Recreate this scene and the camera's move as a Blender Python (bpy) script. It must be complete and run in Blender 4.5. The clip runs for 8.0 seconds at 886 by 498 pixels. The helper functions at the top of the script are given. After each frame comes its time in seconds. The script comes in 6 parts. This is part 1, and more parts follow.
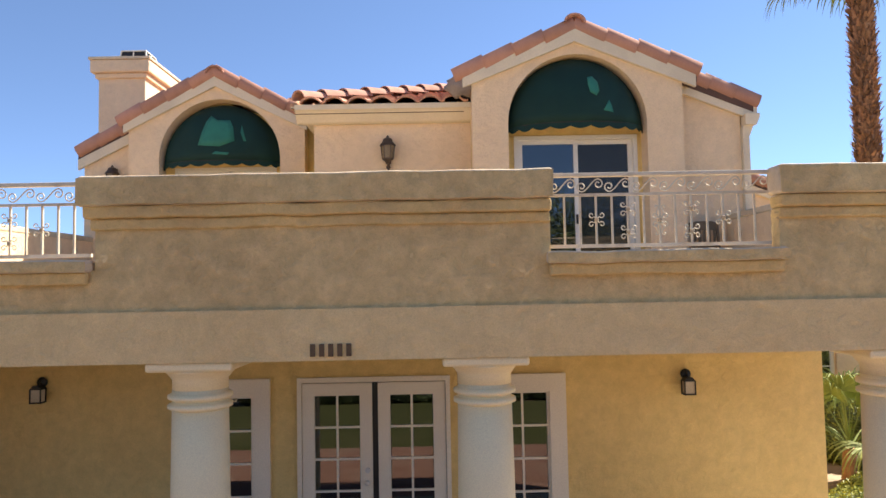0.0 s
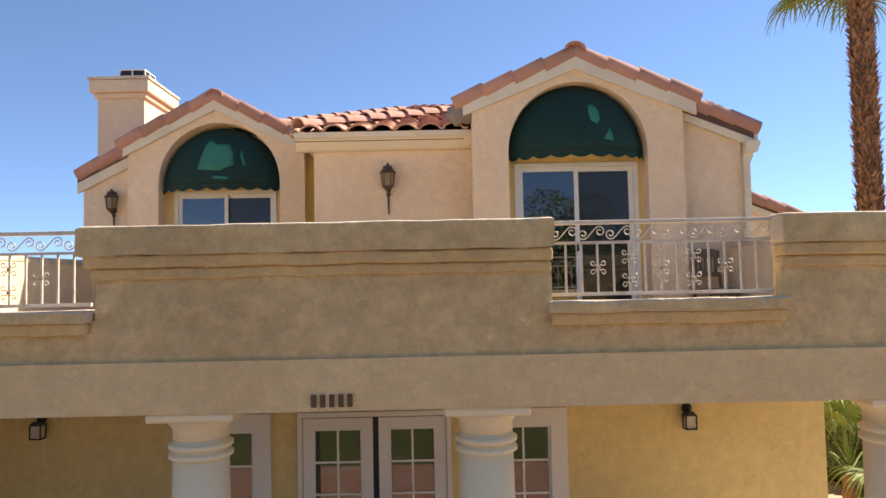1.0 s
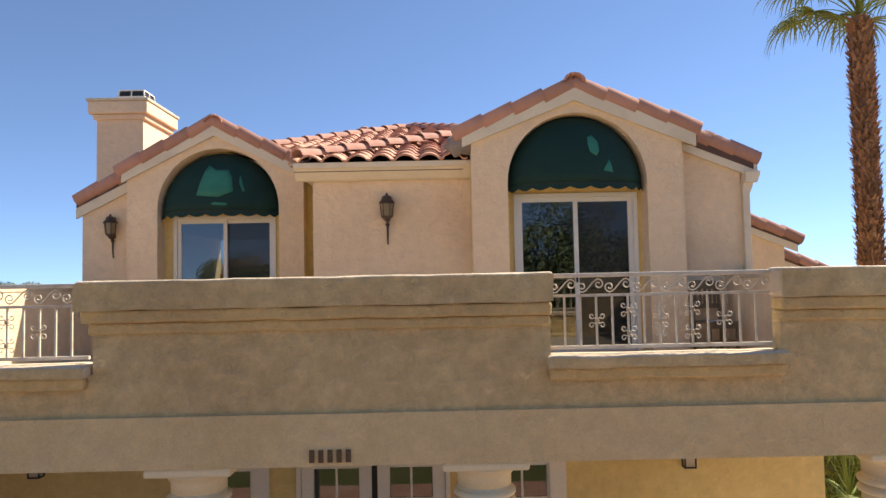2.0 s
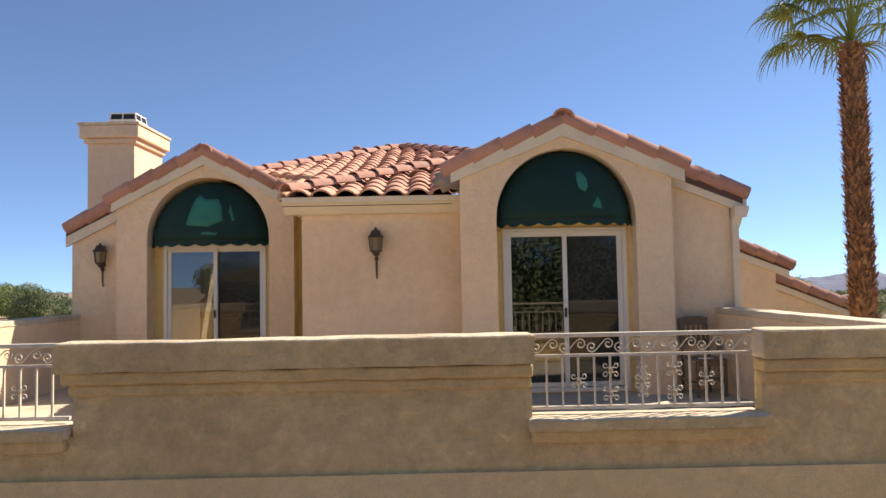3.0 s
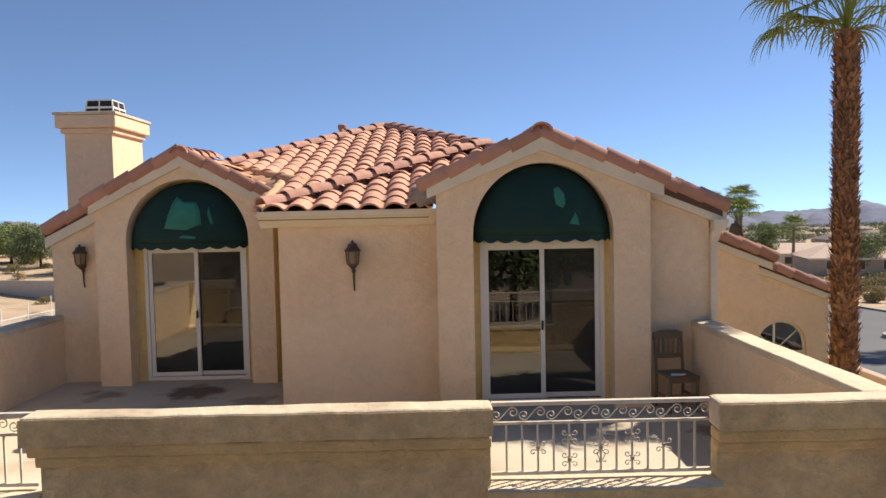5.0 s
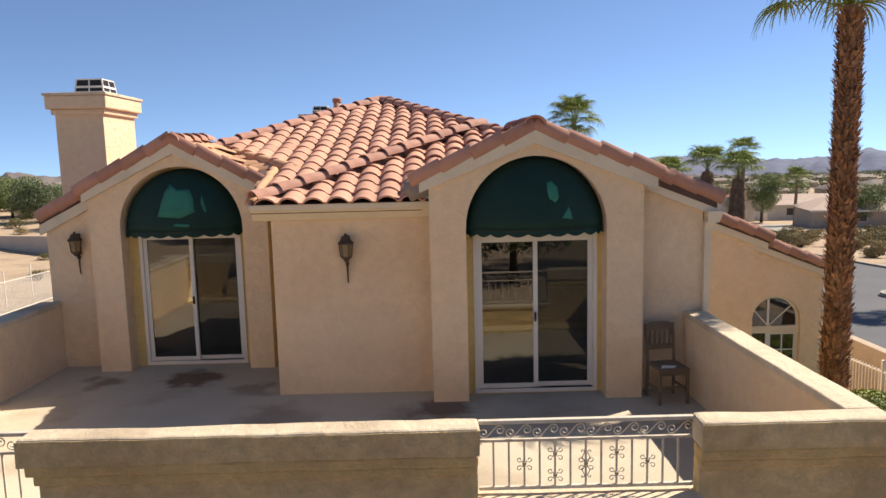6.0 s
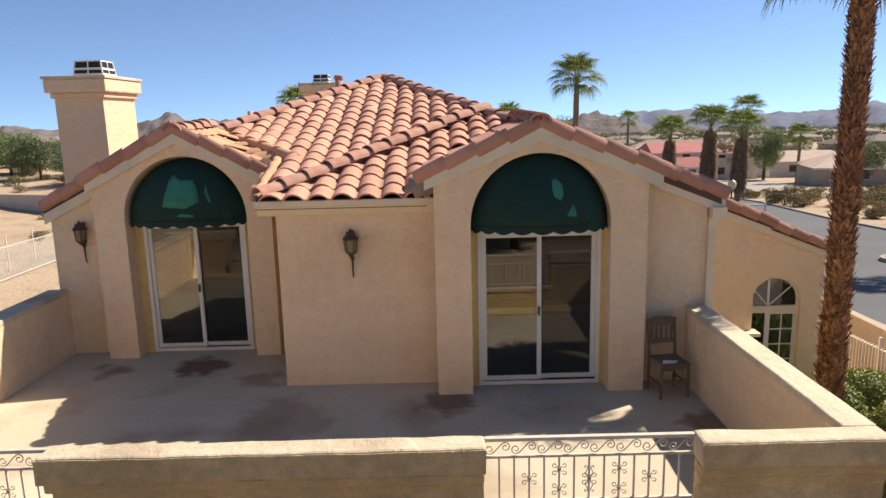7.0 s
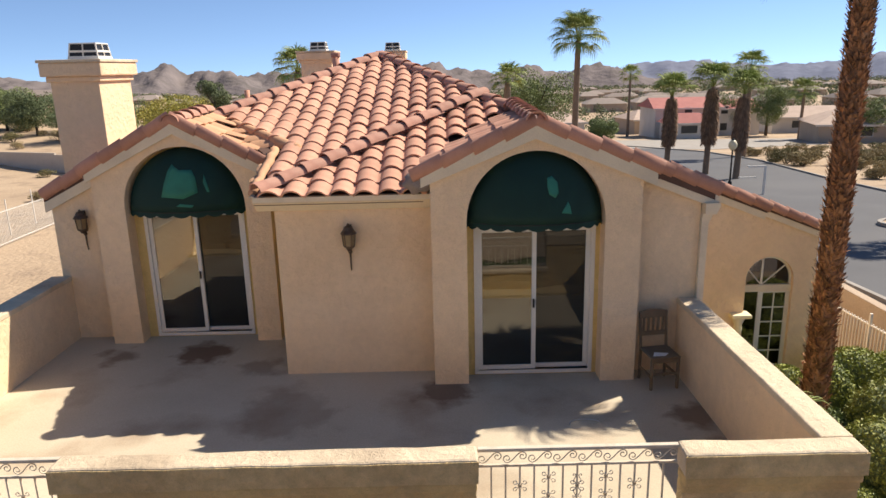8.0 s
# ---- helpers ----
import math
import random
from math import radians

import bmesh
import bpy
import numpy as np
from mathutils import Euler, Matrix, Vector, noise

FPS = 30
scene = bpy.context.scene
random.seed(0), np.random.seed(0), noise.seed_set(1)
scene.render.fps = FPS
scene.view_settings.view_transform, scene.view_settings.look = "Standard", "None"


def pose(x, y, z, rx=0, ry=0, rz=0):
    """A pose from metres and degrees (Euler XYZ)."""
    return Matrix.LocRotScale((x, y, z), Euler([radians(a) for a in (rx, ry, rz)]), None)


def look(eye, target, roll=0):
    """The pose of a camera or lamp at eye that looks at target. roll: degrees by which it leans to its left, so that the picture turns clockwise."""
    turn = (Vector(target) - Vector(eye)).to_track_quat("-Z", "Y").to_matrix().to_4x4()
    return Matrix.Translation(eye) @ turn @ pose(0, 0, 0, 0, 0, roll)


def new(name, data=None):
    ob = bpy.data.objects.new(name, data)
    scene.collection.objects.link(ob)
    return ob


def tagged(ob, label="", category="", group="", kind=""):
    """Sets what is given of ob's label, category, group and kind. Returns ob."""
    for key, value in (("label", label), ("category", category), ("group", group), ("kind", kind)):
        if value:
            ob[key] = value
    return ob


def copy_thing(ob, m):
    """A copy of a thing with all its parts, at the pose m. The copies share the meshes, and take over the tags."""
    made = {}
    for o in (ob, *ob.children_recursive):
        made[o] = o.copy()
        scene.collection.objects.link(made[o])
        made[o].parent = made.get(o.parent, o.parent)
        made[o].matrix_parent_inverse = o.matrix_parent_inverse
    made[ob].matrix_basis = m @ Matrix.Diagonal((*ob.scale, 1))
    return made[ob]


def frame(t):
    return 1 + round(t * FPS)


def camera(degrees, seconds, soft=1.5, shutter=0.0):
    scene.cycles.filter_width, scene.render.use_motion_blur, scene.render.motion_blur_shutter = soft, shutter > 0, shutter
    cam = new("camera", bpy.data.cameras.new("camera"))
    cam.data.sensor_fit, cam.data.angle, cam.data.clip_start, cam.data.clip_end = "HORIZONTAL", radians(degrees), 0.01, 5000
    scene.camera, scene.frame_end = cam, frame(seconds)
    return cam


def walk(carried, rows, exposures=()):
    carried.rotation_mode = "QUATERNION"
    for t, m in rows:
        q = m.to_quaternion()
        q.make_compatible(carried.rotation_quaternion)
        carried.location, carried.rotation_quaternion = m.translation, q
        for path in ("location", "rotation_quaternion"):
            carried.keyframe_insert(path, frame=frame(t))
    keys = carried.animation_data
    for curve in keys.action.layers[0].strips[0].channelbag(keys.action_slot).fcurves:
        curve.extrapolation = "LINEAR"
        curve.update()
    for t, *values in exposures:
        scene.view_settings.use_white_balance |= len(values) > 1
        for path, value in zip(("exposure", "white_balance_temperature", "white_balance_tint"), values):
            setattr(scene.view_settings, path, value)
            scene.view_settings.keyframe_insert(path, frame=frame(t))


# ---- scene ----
cam = camera(65.4, 8.0)
PATH = [
    (0, (-0.409, 0.757, 3.12), (-0.396, 2.754, 3.227), -1.1),
    (0.5, (-0.407, 0.751, 3.289), (-0.394, 2.748, 3.396), -1.2),
    (1, (-0.415, 0.754, 3.484), (-0.4, 2.751, 3.587), -1.2),
    (1.5, (-0.416, 0.752, 3.675), (-0.402, 2.749, 3.776), -1.2),
    (3, (-0.266, 0.732, 4.324), (-0.247, 2.73, 4.42), -1.1),
    (3.5, (-0.173, 0.747, 4.552), (-0.157, 2.745, 4.645), -1.1),
    (4, (-0.1, 0.759, 4.786), (-0.082, 2.757, 4.856), -1.1),
    (4.5, (-0.032, 0.756, 5.052), (-0.015, 2.755, 5.04), -1.1),
    (6, (0.166, 0.81, 5.861), (0.171, 2.795, 5.615), -1.4),
    (6.5, (0.173, 0.831, 6.113), (0.178, 2.807, 5.804), -1.3),
    (7, (0.125, 0.856, 6.376), (0.126, 2.82, 5.999), -1.4),
    (7.5, (0.142, 0.852, 6.627), (0.142, 2.803, 6.187), -1.4),
    (8, (0.18, 0.839, 6.906), (0.178, 2.773, 6.398), -1.4),
]
walk(cam, [(t, look(eye, target, roll)) for t, eye, target, roll in PATH],
     exposures=[(0.0, 1.68), (1.0, 1.57), (1.7, 1.43), (3.0, 1.21), (4.0, 1.05), (5.0, 1.0), (6.5, 0.99), (8.0, 0.98)])

# ---- world, sun ----
SUN_DIR = Vector((0.87, 0.50, 1.0)).normalized()
ELEV = math.asin(SUN_DIR.z)
AZIM = math.atan2(SUN_DIR.x, SUN_DIR.y)
world = bpy.data.worlds.new("world")
scene.world = world
world.use_nodes = True
wn = world.node_tree.nodes
sky = wn.new("ShaderNodeTexSky")
sky.sky_type = 'NISHITA'
sky.sun_disc = False
sky.sun_elevation = ELEV
sky.sun_rotation = AZIM
sky.altitude = 3000
sky.air_density = 0.8
sky.dust_density = 0.0
sky.ozone_density = 2.0
wn["Background"].inputs["Strength"].default_value = 0.087
# clear desert air: the sky pales only a little towards the horizon
where = wn.new("ShaderNodeTexCoord")
lift = wn.new("ShaderNodeVectorMath")
lift.operation = 'ADD'
lift.inputs[1].default_value = (0, 0, 0.085)
unit = wn.new("ShaderNodeVectorMath")
unit.operation = 'NORMALIZE'
world.node_tree.links.new(where.outputs["Generated"], lift.inputs[0])
world.node_tree.links.new(lift.outputs[0], unit.inputs[0])
world.node_tree.links.new(unit.outputs[0], sky.inputs[0])
world.node_tree.links.new(sky.outputs[0], wn["Background"].inputs["Color"])
sun_data = bpy.data.lights.new("sun", 'SUN')
sun_data.energy = 4.15
sun_data.angle = radians(0.5)
sun_data.color = (1.0, 0.895, 0.765)
sun = new("sun", sun_data)
sun.matrix_world = look(SUN_DIR * 60, (0, 0, 0))


# ---- materials ----
def material(name, c1, c2, scale=1.5, rough=0.85, fine=60.0, bump=0.3, dist=0.01, stain=None, stain_scale=0.6,
             stain_amount=0.5, metal=0.0, rand=0.0, island=0.0, spec=0.35):
    """Two-scale surface: broad tone change, fine grain with relief, and stains."""
    m = bpy.data.materials.new(name)
    m.use_nodes = True
    n, l = m.node_tree.nodes, m.node_tree.links
    b = n["Principled BSDF"]
    b.inputs["Roughness"].default_value = rough
    b.inputs["Metallic"].default_value = metal
    b.inputs["Specular IOR Level"].default_value = spec
    tc = n.new("ShaderNodeTexCoord")

    def noise_tex(sc, detail=4.0):
        t = n.new("ShaderNodeTexNoise")
        t.inputs["Scale"].default_value = sc
        t.inputs["Detail"].default_value = detail
        l.new(tc.outputs["Object"], t.inputs["Vector"])
        return t

    def ramp(src, lo, hi):
        r = n.new("ShaderNodeMapRange")
        r.inputs["From Min"].default_value = lo
        r.inputs["From Max"].default_value = hi
        l.new(src, r.inputs["Value"])
        return r.outputs["Result"]

    def mix(fac, a, bcol, mode='MIX'):
        x = n.new("ShaderNodeMix")
        x.data_type = 'RGBA'
        x.blend_type = mode
        for sock, v in ((x.inputs[0], fac), (x.inputs[6], a), (x.inputs[7], bcol)):
            if isinstance(v, (int, float)):
                sock.default_value = v
            elif isinstance(v, tuple):
                sock.default_value = (*v, 1)
            else:
                l.new(v, sock)
        return x.outputs[2]

    big, small = noise_tex(scale), noise_tex(fine, 6.0)
    col = mix(ramp(big.outputs["Fac"], 0.3, 0.7), c1, c2)
    if stain:
        st = noise_tex(stain_scale, 8.0)
        amt = n.new("ShaderNodeMath")
        amt.operation = 'MULTIPLY'
        amt.inputs[1].default_value = stain_amount
        l.new(ramp(st.outputs["Fac"], 0.52, 0.72), amt.inputs[0])
        col = mix(amt.outputs[0], col, stain)
    grain = ramp(small.outputs["Fac"], 0.25, 0.75)
    g = n.new("ShaderNodeMath")
    g.operation = 'MULTIPLY_ADD'
    g.inputs[1].default_value = 0.22
    g.inputs[2].default_value = 0.89
    l.new(grain, g.inputs[0])
    val = g.outputs[0]
    for amount, src in ((rand, "ShaderNodeObjectInfo"), (island, "ShaderNodeNewGeometry")):
        if amount:
            oi = n.new(src)
            out = oi.outputs["Random"] if src == "ShaderNodeObjectInfo" else oi.outputs["Random Per Island"]
            ma = n.new("ShaderNodeMath")
            ma.operation = 'MULTIPLY_ADD'
            ma.inputs[1].default_value = amount
            ma.inputs[2].default_value = 1 - amount / 2
            l.new(out, ma.inputs[0])
            mu = n.new("ShaderNodeMath")
            mu.operation = 'MULTIPLY'
            l.new(ma.outputs[0], mu.inputs[0])
            l.new(val, mu.inputs[1])
            val = mu.outputs[0]
    hsv = n.new("ShaderNodeHueSaturation")
    l.new(val, hsv.inputs["Value"])
    l.new(col, hsv.inputs["Color"])
    l.new(hsv.outputs[0], b.inputs["Base Color"])
    if bump:
        bp = n.new("ShaderNodeBump")
        bp.inputs["Strength"].default_value = bump
        bp.inputs["Distance"].default_value = dist
        l.new(small.outputs["Fac"], bp.inputs["Height"])
        l.new(bp.outputs[0], b.inputs["Normal"])
    return m


def stucco(name, c1, c2, stain, amount=0.35, lace=0.014, hollow_tone=0.16):
    """Trowelled stucco: a coarse lace relief over a fine sand grain."""
    m = material(name, c1, c2, scale=0.9, rough=0.92, fine=140, bump=0.35, dist=0.006, stain=stain, stain_scale=1.1, stain_amount=amount, spec=0.2)
    n, l = m.node_tree.nodes, m.node_tree.links
    b = n["Principled BSDF"]
    old = b.inputs["Normal"].links[0].from_node
    tc = [x for x in n if x.bl_idname == "ShaderNodeTexCoord"][0]
    v = n.new("ShaderNodeTexNoise")
    v.inputs["Scale"].default_value = 8.0
    v.inputs["Detail"].default_value = 9.0
    v.inputs["Roughness"].default_value = 0.68
    v.inputs["Distortion"].default_value = 0.15
    l.new(tc.outputs["Object"], v.inputs["Vector"])
    mr = n.new("ShaderNodeMapRange")
    mr.inputs["From Min"].default_value = 0.36
    mr.inputs["From Max"].default_value = 0.66
    l.new(v.outputs["Fac"], mr.inputs["Value"])
    bp = n.new("ShaderNodeBump")
    bp.inputs["Strength"].default_value = 0.65
    bp.inputs["Distance"].default_value = lace
    hs = [x for x in n if x.bl_idname == "ShaderNodeHueSaturation"][0]
    # base colour runs darker in the hollows of the lace relief
    inv = n.new("ShaderNodeMath")
    inv.operation = 'MULTIPLY_ADD'
    inv.inputs[1].default_value = hollow_tone
    inv.inputs[2].default_value = 1.0 - hollow_tone * 0.6
    l.new(mr.outputs[0], inv.inputs[0])
    mul = n.new("ShaderNodeMath")
    mul.operation = 'MULTIPLY'
    l.new(hs.inputs["Value"].links[0].from_socket, mul.inputs[0])
    l.new(inv.outputs[0], mul.inputs[1])
    l.new(mul.outputs[0], hs.inputs["Value"])
    l.new(mr.outputs[0], bp.inputs["Height"])
    l.new(old.outputs[0], bp.inputs["Normal"])
    l.new(bp.outputs[0], b.inputs["Normal"])
    return m


M_WALL = stucco("stucco_cream", (0.88, 0.665, 0.43), (0.83, 0.615, 0.39), (0.71, 0.51, 0.31), 0.4, 0.02, 0.09)
M_YELLOW = stucco("stucco_ochre", (0.780, 0.575, 0.233), (0.720, 0.520, 0.207), (0.580, 0.410, 0.163), 0.3)
M_PARAPET = stucco("stucco_tan", (0.81, 0.61, 0.31), (0.72, 0.535, 0.27), (0.520, 0.354, 0.172), 0.45, 0.06, 0.28)
M_BEAM = stucco("stucco_beam", (0.81, 0.62, 0.33), (0.75, 0.57, 0.295), (0.593, 0.419, 0.206), 0.35, 0.03, 0.14)
M_CORNICE = stucco("stucco_cornice", (0.75, 0.55, 0.25), (0.69, 0.50, 0.23), (0.486, 0.324, 0.165), 0.6, 0.035, 0.2)
# sunlit tops and shaded fronts of one stucco are given separate colours
M_CAP = stucco("stucco_parapet_top", (0.73, 0.60, 0.42), (0.66, 0.53, 0.37), (0.352, 0.268, 0.182), 0.6, 0.014, 0.16)
M_TRIM = material("trim_cream_paint", (0.76, 0.645, 0.46), (0.70, 0.59, 0.42), 2.0, 0.7, 90, 0.1, 0.003, (0.4, 0.33, 0.24), 1.5, 0.35)
M_COLUMN = material("column_cream_paint", (0.84, 0.73, 0.46), (0.79, 0.68, 0.42), 1.5, 0.6, 120, 0.12, 0.003, (0.5, 0.42, 0.32), 1.0, 0.3)
M_VINYL = material("white_vinyl", (0.74, 0.70, 0.62), (0.70, 0.66, 0.58), 2.0, 0.4, 90, 0.03, 0.001)
M_DOOR = material("white_door_paint", (0.78, 0.70, 0.55), (0.73, 0.65, 0.51), 2.0, 0.5, 90, 0.05, 0.001)
M_IRON = material("cream_iron_paint", (0.66, 0.58, 0.46), (0.58, 0.5, 0.38), 6.0, 0.55, 150, 0.15, 0.001, (0.34, 0.24, 0.15), 9.0, 0.5)
M_ROSETTE = material("iron_rosette", (0.36, 0.26, 0.16), (0.5, 0.4, 0.28), 12.0, 0.6, 150, 0.15, 0.001)
M_TILE = material("terracotta_tile", (0.58, 0.315, 0.215), (0.51, 0.26, 0.175), 5.0, 0.85, 120, 0.25, 0.004, (0.62, 0.37, 0.25), 3.0, 0.5, rand=0.3)
M_RIDGE = material("terracotta_ridge_tile", (0.49, 0.26, 0.185), (0.41, 0.21, 0.15), 5.0, 0.85, 120, 0.25, 0.004, (0.54, 0.34, 0.25), 3.0, 0.6, rand=0.3)
M_TILE_OLD = material("buff_tile", (0.60, 0.35, 0.20), (0.54, 0.30, 0.17), 5.0, 0.85, 120, 0.25, 0.004, (0.5, 0.26, 0.15), 3.0, 0.4, rand=0.2)
M_UNDER = material("roof_felt", (0.10, 0.06, 0.045), (0.14, 0.08, 0.06), 3.0, 0.95)
M_MORTAR = material("grey_mortar", (0.30, 0.24, 0.2), (0.24, 0.19, 0.16), 8.0, 0.95, 60, 0.5, 0.01)
M_BRONZE = material("dark_bronze", (0.07, 0.045, 0.03), (0.11, 0.075, 0.05), 12.0, 0.5, 120, 0.15, 0.001, metal=0.3)
M_BLACK = material("black_metal", (0.012, 0.012, 0.013), (0.02, 0.02, 0.02), 8.0, 0.45, 120, 0.1, 0.001)
M_NUMBER = material("brown_plate", (0.09, 0.055, 0.03), (0.12, 0.075, 0.04), 20.0, 0.5)
M_WOODGREY = material("weathered_grey_wood", (0.21, 0.15, 0.095), (0.16, 0.115, 0.072), 5.0, 0.8, 80, 0.3, 0.003, (0.22, 0.18, 0.13), 3.0, 0.4)
M_PAPER = material("paper", (0.8, 0.78, 0.74), (0.76, 0.74, 0.7), 5.0, 0.8)
M_STEEL = material("chimney_cowl_white", (0.62, 0.60, 0.56), (0.55, 0.53, 0.49), 4.0, 0.5, 90, 0.05, 0.001)
# dark wall colour holds the dimness of the rooms behind the glass
M_ROOM = material("dimmed_room_wall", (0.16, 0.145, 0.12), (0.145, 0.13, 0.105), 1.0, 0.9)
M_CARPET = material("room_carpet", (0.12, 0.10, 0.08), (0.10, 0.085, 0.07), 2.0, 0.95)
M_GREEN = material("green_canvas", (0.005, 0.033, 0.024), (0.004, 0.026, 0.019), 3.0, 0.75, 200, 0.15, 0.001, (0.012, 0.055, 0.04), 2.0, 0.4)
# paler canvas colour stands in for sunlight falling on the awnings
M_GREENLIT = material("lit_green_canvas", (0.035, 0.20, 0.135), (0.028, 0.155, 0.105), 5.0, 0.75, 200, 0.15, 0.001)


def glass_material(name, tint, ior=1.6):
    m = bpy.data.materials.new(name)
    m.use_nodes = True
    n, l = m.node_tree.nodes, m.node_tree.links
    n.remove(n["Principled BSDF"])
    tr, gl = n.new("ShaderNodeBsdfTransparent"), n.new("ShaderNodeBsdfGlossy")
    tr.inputs["Color"].default_value = (*tint, 1)
    gl.inputs["Roughness"].default_value = 0.015
    fr, mx = n.new("ShaderNodeFresnel"), n.new("ShaderNodeMixShader")
    fr.inputs["IOR"].default_value = ior
    l.new(fr.outputs[0], mx.inputs[0])
    l.new(tr.outputs[0], mx.inputs[1])
    l.new(gl.outputs[0], mx.inputs[2])
    l.new(mx.outputs[0], n["Material Output"].inputs["Surface"])
    return m


M_GLASS = glass_material("window_glass", (0.45, 0.47, 0.46), 2.05)
M_SCREEN = glass_material("screened_glass", (0.16, 0.16, 0.15), 1.6)
sn, sl_ = M_SCREEN.node_tree.nodes, M_SCREEN.node_tree.links
mesh_grey, veil = sn.new("ShaderNodeBsdfDiffuse"), sn.new("ShaderNodeMixShader")
mesh_grey.inputs["Color"].default_value = (0.085, 0.088, 0.075, 1)
veil.inputs[0].default_value = 0.32
sl_.new(sn["Material Output"].inputs["Surface"].links[0].from_socket, veil.inputs[1])
sl_.new(mesh_grey.outputs[0], veil.inputs[2])
sl_.new(veil.outputs[0], sn["Material Output"].inputs["Surface"])
M_MILKGLASS = material("milky_glass", (0.55, 0.48, 0.36), (0.45, 0.38, 0.28), 9.0, 0.25, 60, 0.1, 0.001)
M_LAMPGLASS = material("lantern_glass", (0.30, 0.22, 0.12), (0.22, 0.16, 0.09), 9.0, 0.25, 60, 0.1, 0.001)


def deck_material():
    """Trowelled concrete deck with rust-brown puddle stains."""
    m = material("deck_concrete", (0.58, 0.50, 0.37), (0.49, 0.415, 0.30), 0.7, 0.9, 60, 0.3, 0.004, (0.25, 0.155, 0.09), 0.9, 0.65)
    n, l = m.node_tree.nodes, m.node_tree.links
    b = n["Principled BSDF"]
    tc = [x for x in n if x.bl_idname == "ShaderNodeTexCoord"][0]
    wob = n.new("ShaderNodeTexNoise")
    wob.inputs["Scale"].default_value = 3.5
    wob.inputs["Detail"].default_value = 6
    l.new(tc.outputs["Object"], wob.inputs["Vector"])
    col = b.inputs["Base Color"].links[0].from_socket
    for x, y, r, a in ((-3.35, 10.3, 0.42, 0.85), (-4.6, 10.2, 0.28, 0.6), (0.12, 8.85, 0.36, 0.75), (3.1, 8.1, 0.36, 0.7), (3.1, 7.3, 0.33, 0.6), (-1.75, 8.4, 0.6, 0.3), (-2.35, 9.7, 0.3, 0.45)):
        d = n.new("ShaderNodeVectorMath")
        d.operation = 'DISTANCE'
        d.inputs[1].default_value = (x, y, 2.93)
        l.new(tc.outputs["Object"], d.inputs[0])
        add = n.new("ShaderNodeMath")
        add.operation = 'MULTIPLY_ADD'
        add.inputs[1].default_value = 0.8
        l.new(wob.outputs["Fac"], add.inputs[0])
        l.new(d.outputs["Value"], add.inputs[2])
        mr = n.new("ShaderNodeMapRange")
        mr.inputs["From Min"].default_value = r + 0.45
        mr.inputs["From Max"].default_value = r + 0.25
        mr.inputs["To Max"].default_value = a
        l.new(add.outputs[0], mr.inputs["Value"])
        x2 = n.new("ShaderNodeMix")
        x2.data_type = 'RGBA'
        l.new(mr.outputs[0], x2.inputs[0])
        l.new(col, x2.inputs[6])
        x2.inputs[7].default_value = (0.15, 0.075, 0.038, 1)
        col = x2.outputs[2]
    l.new(col, b.inputs["Base Color"])
    return m


M_DECK = deck_material()


# ---- mesh helpers ----
def part(name, bm, mat, parent=None, label="", smooth=False):
    """One mesh object from a bmesh, under a thing or a part."""
    me = bpy.data.meshes.new(name)
    bmesh.ops.recalc_face_normals(bm, faces=bm.faces)
    for f in bm.faces:
        f.smooth = smooth
    bm.to_mesh(me)
    bm.free()
    me.materials.append(mat)
    ob = new(name, me)
    if parent is not None:
        ob.parent = parent
    if label:
        tagged(ob, label)
    return ob


def thing(name, at, label, category, group="", rz=0.0):
    e = new(name)
    e.empty_display_size = 0.2
    e.matrix_world = pose(*at, 0, 0, rz)
    return tagged(e, label, category, group)


def structure(name, bm, mat, label, category, smooth=False):
    return tagged(part(name, bm, mat, None, "", smooth), label, category, "", "structure")


def box(bm, x0, x1, y0, y1, z0, z1, bevel=0.0):
    r = bmesh.ops.create_cube(bm, size=1, matrix=Matrix.LocRotScale(((x0 + x1) / 2, (y0 + y1) / 2, (z0 + z1) / 2), None, (abs(x1 - x0), abs(y1 - y0), abs(z1 - z0))))
    if bevel:
        es = list({e for v in r["verts"] for e in v.link_edges})
        bmesh.ops.bevel(bm, geom=es, offset=bevel, segments=2, affect='EDGES', profile=0.5)
    return bm


def boxed(*a, **k):
    return box(bmesh.new(), *a, **k)


def prism(bm, pts, axis, a, b):
    """A closed outline pulled along an axis from a to b. Outline: (x, z) along y, (x, y) along z, (y, z) along x."""
    def at(p, c):
        return {"y": (p[0], c, p[1]), "z": (p[0], p[1], c), "x": (c, p[0], p[1])}[axis]
    lo, hi = [bm.verts.new(at(p, a)) for p in pts], [bm.verts.new(at(p, b)) for p in pts]
    bm.faces.new(lo)
    bm.faces.new(hi[::-1])
    for i in range(len(pts)):
        j = (i + 1) % len(pts)
        bm.faces.new((lo[i], hi[i], hi[j], lo[j]))
    return bm


